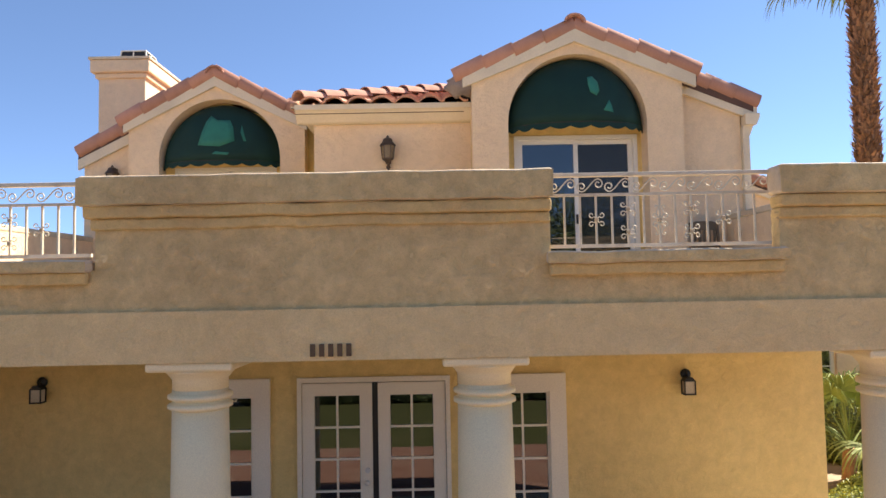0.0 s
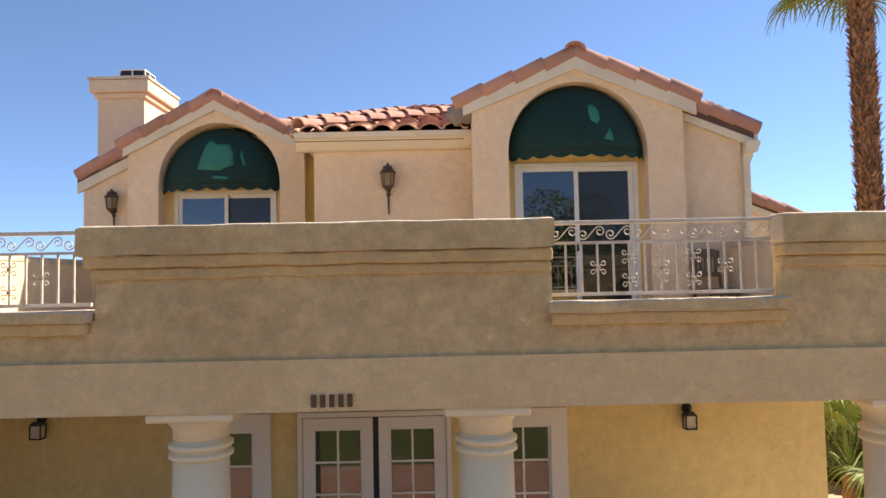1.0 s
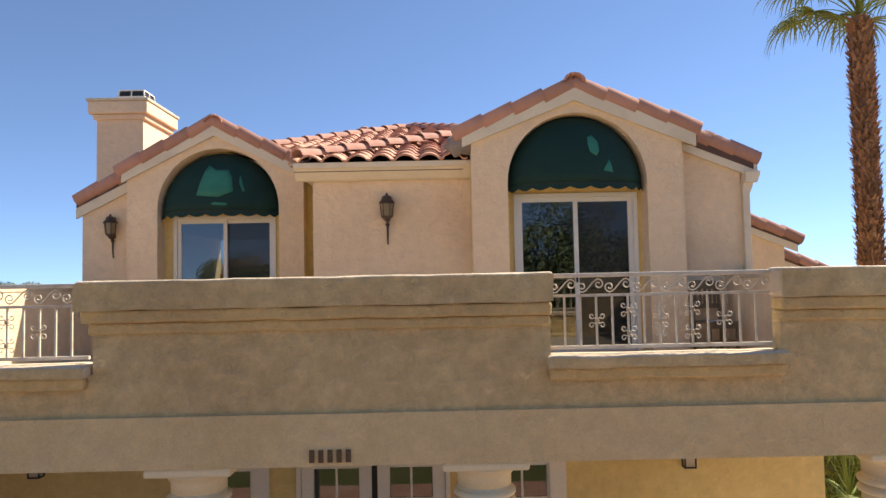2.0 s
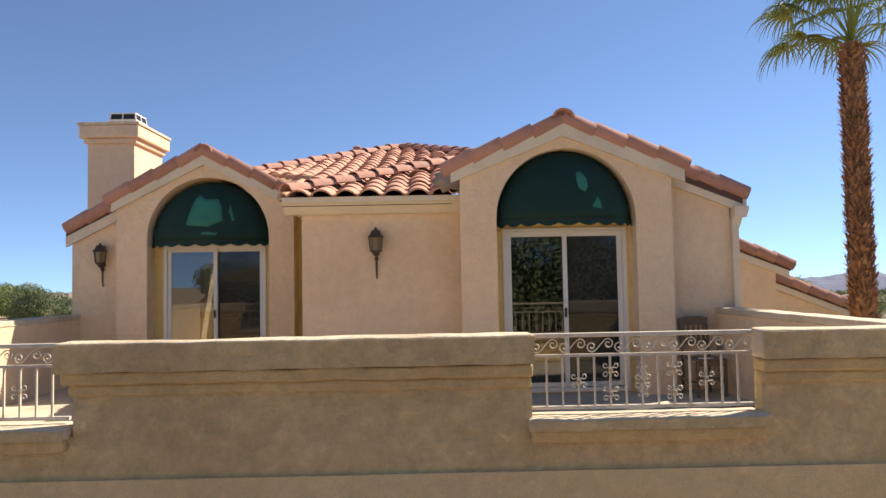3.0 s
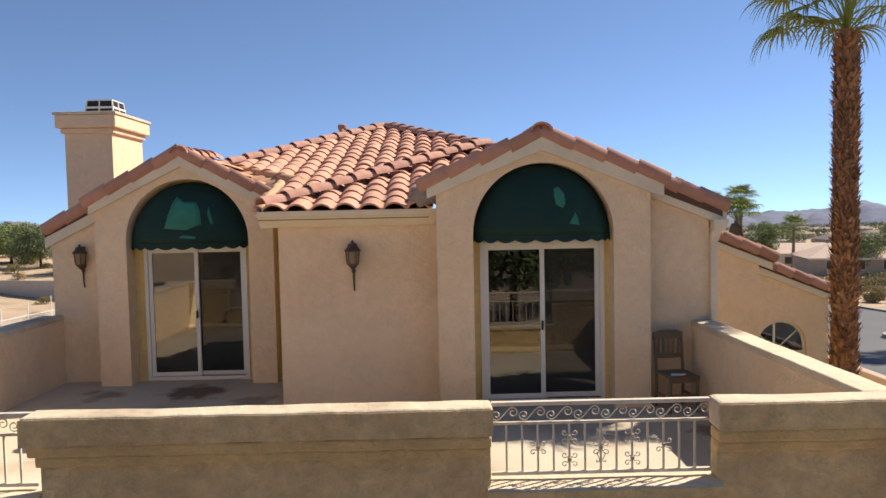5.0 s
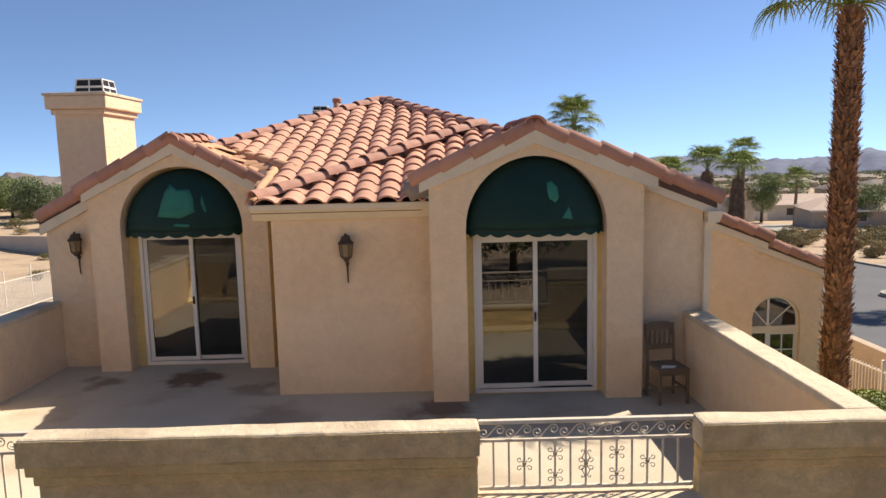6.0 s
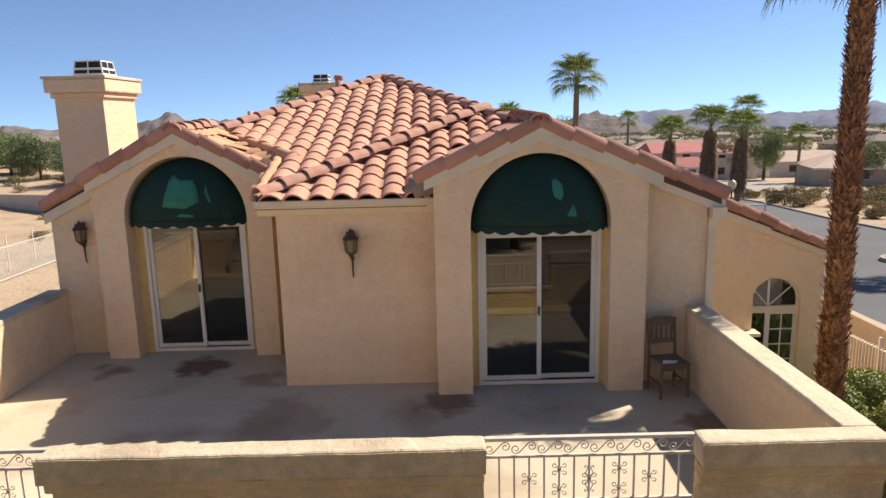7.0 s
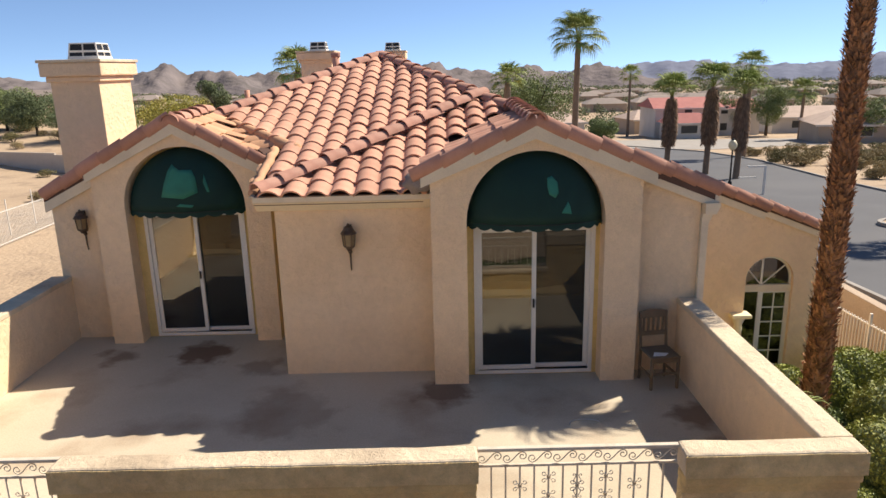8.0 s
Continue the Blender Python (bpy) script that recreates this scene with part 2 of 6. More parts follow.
def tube(bm, pts, r, n=6, r2=None):
    """A round rod along a line of points."""
    pts = [Vector(p) for p in pts]
    rings = []
    for i, p in enumerate(pts):
        d = (pts[min(i + 1, len(pts) - 1)] - pts[max(i - 1, 0)]).normalized()
        u = d.orthogonal().normalized() if i == 0 else (rings_u - d * rings_u.dot(d)).normalized()
        rings_u = u
        w = d.cross(u)
        rr = r if r2 is None else r + (r2 - r) * i / max(1, len(pts) - 1)
        rings.append([bm.verts.new(p + (u * math.cos(2 * math.pi * k / n) + w * math.sin(2 * math.pi * k / n)) * rr) for k in range(n)])
    for a, b in zip(rings, rings[1:]):
        for k in range(n):
            bm.faces.new((a[k], a[(k + 1) % n], b[(k + 1) % n], b[k]))
    bm.faces.new(rings[0][::-1])
    bm.faces.new(rings[-1])
    return bm


def lathe(bm, profile, n=24, at=(0, 0, 0)):
    """Profile of (radius, z) turned about the upright axis."""
    rings = [[bm.verts.new((at[0] + r * math.cos(2 * math.pi * k / n), at[1] + r * math.sin(2 * math.pi * k / n), at[2] + z)) for k in range(n)] for r, z in profile]
    for a, b in zip(rings, rings[1:]):
        for k in range(n):
            bm.faces.new((a[k], a[(k + 1) % n], b[(k + 1) % n], b[k]))
    bm.faces.new(rings[0][::-1])
    bm.faces.new(rings[-1])
    return bm


def wall_along_x(x0, x1, z0, z1, y0, y1, holes=()):
    """An upright wall with oblong openings (x0, x1, z0, z1) right through it."""
    bm = bmesh.new()
    xs = sorted({x0, x1, *[h[0] for h in holes], *[h[1] for h in holes]})
    for a, b in zip(xs, xs[1:]):
        hs = sorted((h[2], h[3]) for h in holes if h[0] <= a and h[1] >= b)
        z = z0
        for lo, hi in hs:
            if lo > z:
                box(bm, a, b, y0, y1, z, lo)
            z = hi
        if z < z1:
            box(bm, a, b, y0, y1, z, z1)
    return bm


def mesh_object(name, verts, faces, mat, parent=None, smooth=False):
    me = bpy.data.meshes.new(name)
    me.from_pydata(verts, [], faces)
    me.materials.append(mat)
    if smooth:
        me.polygons.foreach_set("use_smooth", [True] * len(me.polygons))
    ob = new(name, me)
    if parent is not None:
        ob.parent = parent
    return ob


def rough_top(bm, amount, seed=0):
    """Hand-trowelled unevenness on a long bar of stucco."""
    es = [e for e in bm.edges if e.calc_length() > 0.3]
    bmesh.ops.subdivide_edges(bm, edges=es, cuts=14, use_grid_fill=True)
    for v in bm.verts:
        q = noise.noise_vector(Vector((v.co.x * 3.1 + seed, v.co.y * 3.1, v.co.z * 3.1)))
        v.co += q * amount
    return bm


# ---- porch and deck ----
DECK = 2.93
structure("deck_floor", boxed(-5.8, 3.42, 5.74, 17.0, 2.72, DECK), M_DECK, "grey-tan concrete roof deck with rust-brown stains", "deck")
structure("porch_floor", boxed(-6.2, 3.8, 5.1, 8.0, -0.05, 0.175), M_DECK, "plain concrete porch floor", "floor")
structure("porch_beam", rough_top(boxed(-6.06, 3.465, 5.675, 6.26, 2.608, 2.976), 0.004), M_BEAM, "wide tan stucco beam over the porch columns", "beam")

FD = (-1.87, -0.325, 0.175, 2.205)
SL, SR = (-3.08, -2.15, 0.175, 2.205), (-0.03, 0.86, 0.175, 2.205)
structure("wall_porch", prism(bmesh.new(), [(-5.9, 0)] + [p for o in (SL, FD, SR) for p in ((o[0], 0), (o[0], o[3]), (o[1], o[3]), (o[1], 0))] + [(3.51, 0), (3.51, 2.72), (-5.9, 2.72)], "y", 7.88, 8.08), M_YELLOW, "yellow-cream stucco wall under the porch", "wall")
structure("wall_porch_side", boxed(3.31, 3.51, 8.08, 12.3, 0, 2.72), M_YELLOW, "cream stucco side wall of the lower storey", "wall")
structure("wall_lower_left", boxed(-5.9, -5.7, 8.08, 11.03, 0, 2.72), M_YELLOW, "cream stucco side wall of the lower storey", "wall")
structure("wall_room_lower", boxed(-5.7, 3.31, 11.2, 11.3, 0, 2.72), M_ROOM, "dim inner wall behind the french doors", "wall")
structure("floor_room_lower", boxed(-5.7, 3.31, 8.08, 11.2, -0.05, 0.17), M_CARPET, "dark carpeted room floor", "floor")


def parapet(name, x0, x1, inset_left, inset_right):
    """Stucco parapet with a thick coping and two stepped cornice bands."""
    p = structure(name, boxed(x0 + inset_left, x1 - inset_right, 5.7, 5.82, 2.976, 3.608), M_PARAPET, "rough tan stucco parapet wall round the deck", "parapet")
    for nm, z0, z1, out, mt in (("cornice_band", 3.563, 3.643, 0.03, M_CORNICE), ("cornice_band", 3.643, 3.733, 0.065, M_CORNICE)):
        e = 1 - out * 10
        part(nm, rough_top(boxed(x0 + e * inset_left, x1 - e * inset_right, 5.7 - out, 5.825, z0, z1, bevel=0.018), 0.011, z0), mt, p, "ochre-stained cornice band")
    part("coping", rough_top(boxed(x0, x1, 5.61, 5.84, 3.733, 3.946, bevel=0.025), 0.011, x0), M_CAP, p, "pale worn stucco coping")
    # thin front skin carries the shaded-front colour, the coping the sunlit one
    part("face", rough_top(boxed(x0, x1, 5.606, 5.616, 3.738, 3.93), 0.011, x0), M_PARAPET, p)
    return p


parapet("parapet_middle", -2.965, 0.41, 0.1, 0.014)
parapet("parapet_right", 2.035, 3.465, 0.014, 0.0)
parapet("parapet_left", -6.11, -4.62, 0.0, 0.1)


def ledge(name, x0, x1):
    w = structure(name, boxed(x0 - 0.08, x1 + 0.08, 5.703, 5.9, 2.976, 3.278), M_PARAPET, "low stucco wall below the railing", "wall")
    part("sill", rough_top(boxed(x0 - 0.02, x1 + 0.02, 5.6, 5.92, 3.263, 3.35, bevel=0.025), 0.010, x0), M_CAP, w, "pale rounded stucco sill")
    # sill front skinned in the shaded-front colour as well
    part("sill_face", rough_top(boxed(x0 - 0.02, x1 + 0.02, 5.596, 5.606, 3.268, 3.338), 0.010, x0), M_PARAPET, w)
    part("moulding", rough_top(boxed(x0, x1, 5.64, 5.7, 3.178, 3.263, bevel=0.015), 0.009, x0), M_CORNICE, w, "ochre-stained moulding under the sill")


ledge("wall_sill_right", 0.38, 2.06)
ledge("wall_sill_left", -4.65, -2.905)


def side_wall(name, x0, x1, y1):
    w = structure(name, boxed(x0 + 0.012, x1 - 0.012, 5.84, y1, 0.0 if x0 < 0 else 2.608, 3.87), M_WALL, "cream stucco side wall of the deck", "wall")
    part("coping", rough_top(boxed(x0, x1, 5.84, y1, 3.87, 3.946, bevel=0.015), 0.007, x0), M_CAP, w, "pale flaking stucco coping")


side_wall("wall_deck_right", 3.20, 3.465, 9.36)
side_wall("wall_deck_left", -5.86, -5.545, 11.03)


def column(at):
    c = thing("column", at, "smooth round cream porch column with moulded capital", "column", "porch columns")
    part("shaft", lathe(bmesh.new(), [(0.23, 0.0), (0.23, 0.12), (0.215, 0.14), (0.215, 1.2), (0.20, 2.223)], 32), M_COLUMN, c, smooth=True)
    part("ring", lathe(bmesh.new(), [(0.2, 2.073), (0.232, 2.088), (0.232, 2.113), (0.2, 2.128)], 32), M_COLUMN, c, smooth=True)
    part("ring", lathe(bmesh.new(), [(0.2, 2.143), (0.232, 2.158), (0.232, 2.183), (0.2, 2.198)], 32), M_COLUMN, c, smooth=True)
    part("capital", lathe(bmesh.new(), [(0.2, 2.223), (0.2, 2.293), (0.225, 2.328), (0.25, 2.353), (0.26, 2.368)], 32), M_COLUMN, c, smooth=True)
    part("abacus", boxed(-0.31, 0.31, -0.27, 0.27, 2.368, 2.433, bevel=0.02), M_COLUMN, c)
    return c


col = column((-2.20, 5.96, 0.175))
for cx in (-0.085, 2.965):
    copy_thing(col, pose(cx, 5.96, 0.175))


# ---- doors and windows of the porch ----
def grid_leaf(parent, name, x0, x1, z0, z1, y, rows, cols, stile, rail_bottom, mat):
    """A glazed leaf: frame, muntins and single panes."""
    gx0, gx1, gz0, gz1 = x0 + stile, x1 - stile, z0 + rail_bottom, z1 - stile
    leaf = part(name, wall_along_x(x0, x1, z0, z1, y, y + 0.045, ((gx0, gx1, gz0, gz1),)), mat, parent)
    for i in range(1, cols):
        x = gx0 + (gx1 - gx0) * i / cols
        part("muntin", boxed(x - 0.011, x + 0.011, y + 0.006, y + 0.034, gz0, gz1), mat, leaf)
    for j in range(1, rows):
        z = gz0 + (gz1 - gz0) * j / rows
        part("muntin", boxed(gx0, gx1, y + 0.004, y + 0.036, z - 0.011, z + 0.011), mat, leaf)
    for i in range(cols):
        for j in range(rows):
            a, b = gx0 + (gx1 - gx0) * i / cols, gx0 + (gx1 - gx0) * (i + 1) / cols
            c, d = gz0 + (gz1 - gz0) * j / rows, gz0 + (gz1 - gz0) * (j + 1) / rows
            part("pane", boxed(a + 0.006, b - 0.006, y + 0.017, y + 0.022, c + 0.006, d - 0.006), M_GLASS, leaf).visible_shadow = False
    return leaf


def french_doors():
    d = structure("door_1", wall_along_x(-1.875, -0.32, 0.175, 2.21, 7.84, 7.90, ((-1.83, -0.365, 0.175, 2.16),)), M_DOOR, "pair of white glazed french doors with divided panes", "door")
    a = grid_leaf(d, "leaf", -1.825, -1.115, 0.19, 2.15, 7.855, 5, 2, 0.125, 0.24, M_DOOR)
    grid_leaf(d, "leaf", -1.055, -0.37, 0.19, 2.15, 7.855, 5, 2, 0.125, 0.24, M_DOOR)
    # solid black strip stands for the darkness in the gap
    part("gap_strip", boxed(-1.113, -1.057, 7.868, 7.88, 0.19, 2.155), M_BLACK, d, "black strip in place of the dark gap between the leaves")
    k = bmesh.new()
    bmesh.ops.create_uvsphere(k, u_segments=16, v_segments=10, radius=0.028, matrix=Matrix.Translation((-1.165, 7.815, 1.155)))
    part("knob", k, M_STEEL, a, "round metal knob", True)
    part("deadbolt", tube(bmesh.new(), [(-1.165, 7.85, 1.275), (-1.165, 7.825, 1.275)], 0.026, 14), M_STEEL, a, smooth=False)


def sidelight(name, x0, x1):
    w = structure(name, wall_along_x(x0, x1, 0.175, 2.21, 7.835, 7.90, ((x0 + 0.17, x1 - 0.17, 0.335, 2.04),)), M_DOOR, "white framed sidelight window with divided panes", "window")
    grid_leaf(w, "sash", x0 + 0.165, x1 - 0.165, 0.315, 2.045, 7.862, 5, 2, 0.03, 0.05, M_DOOR)


french_doors()
sidelight("window_1", *SL[:2])
sidelight("window_2", *SR[:2])


def porch_lantern(at):
    c = thing("porch_lantern", at, "small black coach lantern on the porch wall", "wall lamp", "porch lanterns")
    k = bmesh.new()
    bmesh.ops.create_uvsphere(k, u_segments=18, v_segments=10, radius=0.06, matrix=Matrix.LocRotScale((0, -0.03, 0.07), None, (1, 0.7, 1)))
    part("canopy", k, M_BLACK, c, smooth=True)
    part("arm", tube(bmesh.new(), [(0, -0.05, 0.09), (0, -0.1, 0.07), (0, -0.115, 0.02)], 0.012, 8), M_BLACK, c)
    part("roof", prism(bmesh.new(), [(-0.07, 0.0), (0.07, 0.0), (0.03, 0.045), (-0.03, 0.045)], "y", -0.175, -0.055), M_BLACK, c)
    for sx in (-0.06, 0.06):
        for sy in (-0.17, -0.06):
            part("bar", boxed(sx - 0.006, sx + 0.006, sy - 0.006, sy + 0.006, -0.14, 0.0), M_BLACK, c)
    part("base", boxed(-0.066, 0.066, -0.176, -0.054, -0.155, -0.14), M_BLACK, c)
    part("glass", boxed(-0.054, 0.054, -0.164, -0.066, -0.138, -0.002), M_MILKGLASS, c, "milky glass")
    return c


pl = porch_lantern((2.09, 7.88, 2.115))
pl.scale = (0.88, 0.88, 0.88)
copy_thing(pl, pose(-4.46, 7.88, 2.16))

num = thing("house_number", (-1.185, 5.67, 2.683), "row of brown numeral plates on the stucco beam", "sign")
for i in range(5):
    part("numeral", boxed(-0.145 + i * 0.064, -0.108 + i * 0.064, -0.012, 0.0, -0.045, 0.045, bevel=0.004), M_NUMBER, num)


# ---- railings ----
def spiral(cx, cz, r, a0, turns, inward=0.72, n=9):
    return [(cx + r * (1 - inward * i / n) * math.cos(a0 + turns * 2 * math.pi * i / n), 0.0, cz + r * (1 - inward * i / n) * math.sin(a0 + turns * 2 * math.pi * i / n)) for i in range(n + 1)]


def rosette(parent, x, z, s=1.0):
    """Four small scrolls round a boss."""
    bm = bmesh.new()
    lathe(bm, [(0.012, -0.012), (0.018, 0.0), (0.012, 0.012)], 8)
    bmesh.ops.rotate(bm, verts=bm.verts, cent=(0, 0, 0), matrix=Matrix.Rotation(radians(90), 3, 'X'))
    bmesh.ops.translate(bm, verts=bm.verts, vec=(x, -0.008, z))
    r = part("rosette", bm, M_ROSETTE, parent, "scrolled iron rosette")
    for sx in (-1, 1):
        for sz in (-1, 1):
            pts = [(x, -0.012, z)] + [(x + sx * (0.004 + p[0]) * s, -0.012, z + sz * p[2] * s) for p in spiral(0.034, 0.034, 0.022, radians(-150), 0.95, 0.6)]
            part("scroll", tube(bmesh.new(), pts, 0.0045, 5), M_IRON, r)


def railing(name, x0, x1):
    c = thing(name, ((x0 + x1) / 2, 5.815, 3.35), "cream wrought iron railing with scrolls and rosettes", "railing", "deck railings")
    h = (x1 - x0) / 2
    part("top_rail", boxed(-h, h, -0.024, 0.024, 0.553, 0.583, bevel=0.006), M_IRON, c)
    part("middle_rail", boxed(-h, h, -0.012, 0.012, 0.41, 0.43), M_IRON, c)
    part("bottom_rail", boxed(-h, h, -0.014, 0.014, 0.03, 0.055), M_IRON, c)
    step = 0.117
    k = 6
    for i in range(-k, k + 1):
        part("baluster", boxed(i * step - 0.007, i * step + 0.007, -0.007, 0.007, 0.05, 0.41), M_IRON, c)
    rosette(c, -4 * step, 0.235)
    rosette(c, 4 * step, 0.235)
    for sx in (-2, 2):
        rosette(c, sx * step, 0.31)
        rosette(c, sx * step, 0.14)
    rosette(c, 0, 0.225)
    for sz in (-1, 1):
        for sx in (-1, 1):
            pts = [(sx * p[0], -0.012, 0.225 + sz * p[2]) for p in [(0.008, 0, 0.02), (0.03, 0, 0.05), (0.012, 0, 0.09), (0.016, 0, 0.105), (0.032, 0, 0.11), (0.036, 0, 0.098), (0.028, 0, 0.092)]]
            part("scroll", tube(bmesh.new(), pts, 0.0045, 5), M_IRON, c)
    waves = 8
    w = 2 * h / waves
    for i in range(waves):
        cx = -h + (i + 0.5) * w
        left = []
        for k in range(14):
            ang, rr = radians(-90 - 420 * (1 - k / 13)), 0.010 + 0.028 * k / 13
            left.append((-w * 0.30 + rr * math.cos(ang), -0.010 + rr * math.sin(ang)))
        right = [(-p[0], -p[1]) for p in left[::-1]]
        x0, z0 = left[-1]
        mid = [(x0 + (right[0][0] - x0) * q, z0 + (right[0][1] - z0) * (q * q * (3 - 2 * q))) for q in (0.15, 0.32, 0.5, 0.68, 0.85)]
        part("scroll", tube(bmesh.new(), [(cx + p[0], 0, 0.491 + p[1]) for p in left + mid + right], 0.0052, 5), M_IRON, c)


railing("railing", 0.41, 2.04)
railing("railing", -4.61, -2.945)


# ---- upper storey ----
def arc(cx, cz, r, a0, a1, n=18):
    return [(cx + r * math.cos(radians(a0 + (a1 - a0) * i / n)), cz + r * math.sin(radians(a0 + (a1 - a0) * i / n))) for i in range(n + 1)]


def gable_front(name, x0, x1, ox0, ox1, spring, apex, slope, y0, y1):
    """Gable wall that stands on two pilasters, with a round-headed recess between them."""
    cx, r = (ox0 + ox1) / 2, (ox1 - ox0) / 2
    out = [(x0, DECK), (ox0, DECK)] + arc(cx, spring, r, 180, 0, 24) + [(ox1, DECK), (x1, DECK), (x1, apex[1] - slope * (x1 - apex[0])), apex, (x0, apex[1] - slope * (apex[0] - x0))]
    bm = prism(bmesh.new(), out, "y", y0, y1)
    return structure(name, bm, M_WALL, "cream stucco gable wall with an arched recess", "wall")


YR, YL = 9.06, 10.73
DR, DL = (0.56, 2.105, 2.945, 4.975), (-4.31, -2.80, 2.945, 4.945)
SLR, SLL = 0.40, 0.50
gable_front("wall_gable_right", 0.03, 2.605, 0.468, 2.163, 5.08, (1.295, 6.17), SLR, YR, YR + 0.27)
gable_front("wall_gable_left", -4.89, -2.33, -4.45, -2.69, 5.03, (-3.61, 6.12), SLL, YL, YL + 0.27)
structure("wall_recess_right", prism(wall_along_x(0.03, 2.605, DECK, 5.45, YR + 0.27, YR + 0.45, (DR,)), [(0.36, 5.45), (2.25, 5.45), (1.92, 5.80), (1.315, 5.98), (0.70, 5.80)], "y", YR + 0.27, YR + 0.45), M_YELLOW, "ochre stucco back of the arched recess", "wall")
structure("wall_recess_left", prism(wall_along_x(-4.89, -2.33, DECK, 5.36, YL + 0.27, YL + 0.45, (DL,)), [(-4.54, 5.36), (-2.67, 5.36), (-3.02, 5.73), (-3.61, 5.94), (-4.2, 5.73)], "y", YL + 0.27, YL + 0.45), M_YELLOW, "ochre stucco back of the arched recess", "wall")
structure("wall_centre", boxed(-1.97, 0.03, 9.485, 9.665, DECK, 5.34), M_WALL, "plain cream stucco wall between the gables", "wall")
structure("wall_centre_side", boxed(-1.97, -1.79, 9.665, 11.13, DECK, 5.36), M_YELLOW, "ochre stucco return wall", "wall")
structure("wall_centre_link", boxed(-2.33, -1.97, 10.95, 11.15, DECK, 5.6), M_YELLOW, "ochre stucco wall in the corner", "wall")
structure("wall_upper_right", prism(bmesh.new(), [(2.605, DECK), (3.43, DECK), (3.43, 5.20), (2.605, 5.53)], "y", 9.36, 9.54), M_WALL, "cream stucco wall beside the gable", "wall")
structure("wall_upper_right_side", boxed(3.25, 3.43, 9.54, 12.3, DECK, 5.20), M_WALL, "cream stucco side wall", "wall")
structure("wall_upper_left", prism(bmesh.new(), [(-5.68, DECK), (-4.89, DECK), (-4.89, 5.49), (-5.68, 5.10)], "y", 11.03, 11.21), M_WALL, "cream stucco wall beside the gable", "wall")
structure("wall_upper_left_side", boxed(-5.68, -5.50, 11.21, 17.0, 0, 5.1), M_WALL, "cream stucco side wall", "wall")
structure("wall_back", boxed(-5.68, 5.4, 17.0, 17.2, 0, 4.3), M_WALL, "cream stucco rear wall", "wall")
# ceilings and inner walls added to keep the rooms dark
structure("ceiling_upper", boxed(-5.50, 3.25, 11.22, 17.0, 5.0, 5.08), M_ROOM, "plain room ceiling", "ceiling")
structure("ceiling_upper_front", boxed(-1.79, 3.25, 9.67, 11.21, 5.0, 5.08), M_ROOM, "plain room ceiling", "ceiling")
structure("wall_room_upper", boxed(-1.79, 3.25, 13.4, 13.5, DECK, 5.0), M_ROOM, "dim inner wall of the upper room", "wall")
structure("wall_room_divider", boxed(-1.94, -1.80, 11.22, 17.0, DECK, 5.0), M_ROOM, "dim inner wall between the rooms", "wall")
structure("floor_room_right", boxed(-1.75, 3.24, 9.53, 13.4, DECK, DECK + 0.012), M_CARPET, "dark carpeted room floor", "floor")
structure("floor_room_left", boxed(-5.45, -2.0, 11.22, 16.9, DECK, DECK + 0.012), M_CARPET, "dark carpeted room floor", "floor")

# wing to the right, set back in two steps
structure("wall_wing_near", prism(bmesh.new(), [(3.3, -0.5), (5.43, -0.5), (5.43, 4.40), (3.3, 5.27)], "y", 12.3, 12.5), M_WALL, "cream stucco wing wall set back", "wall")
structure("wall_wing_side", boxed(5.25, 5.43, 12.5, 13.9, -0.5, 4.40), M_WALL, "cream stucco return wall of the wing", "wall")
WX, WS, WR = 6.63, 2.68, 0.475


def wing_wall():
    bm = bmesh.new()
    top = lambda x: 4.40 - 0.41 * (x - 5.43)
    y0, y1 = 13.9, 14.1
    prism(bm, [(5.25, -0.5), (WX - WR, -0.5), (WX - WR, WS), (WX - WR, top(WX - WR)), (5.25, top(5.25))], "y", y0, y1)
    prism(bm, [(WX + WR, -0.5), (7.52, -0.5), (7.52, top(7.52)), (WX + WR, top(WX + WR))], "y", y0, y1)
    prism(bm, [(WX - WR, WS)] + arc(WX, WS, WR, 180, 0, 20)[1:-1] + [(WX + WR, WS), (WX + WR, top(WX + WR)), (WX - WR, top(WX - WR))], "y", y0, y1)
    box(bm, WX - WR, WX + WR, y0, y1, -0.5, 0.78)
    return structure("wall_wing_far", bm, M_WALL, "cream stucco wing wall with an arched window", "wall")


wing_wall()
structure("wall_wing_end", boxed(7.34, 7.52, 14.1, 20.0, -0.9, 3.45), M_WALL, "cream stucco end wall of the wing", "wall")
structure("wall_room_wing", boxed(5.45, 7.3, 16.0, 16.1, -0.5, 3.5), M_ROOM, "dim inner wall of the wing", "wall")


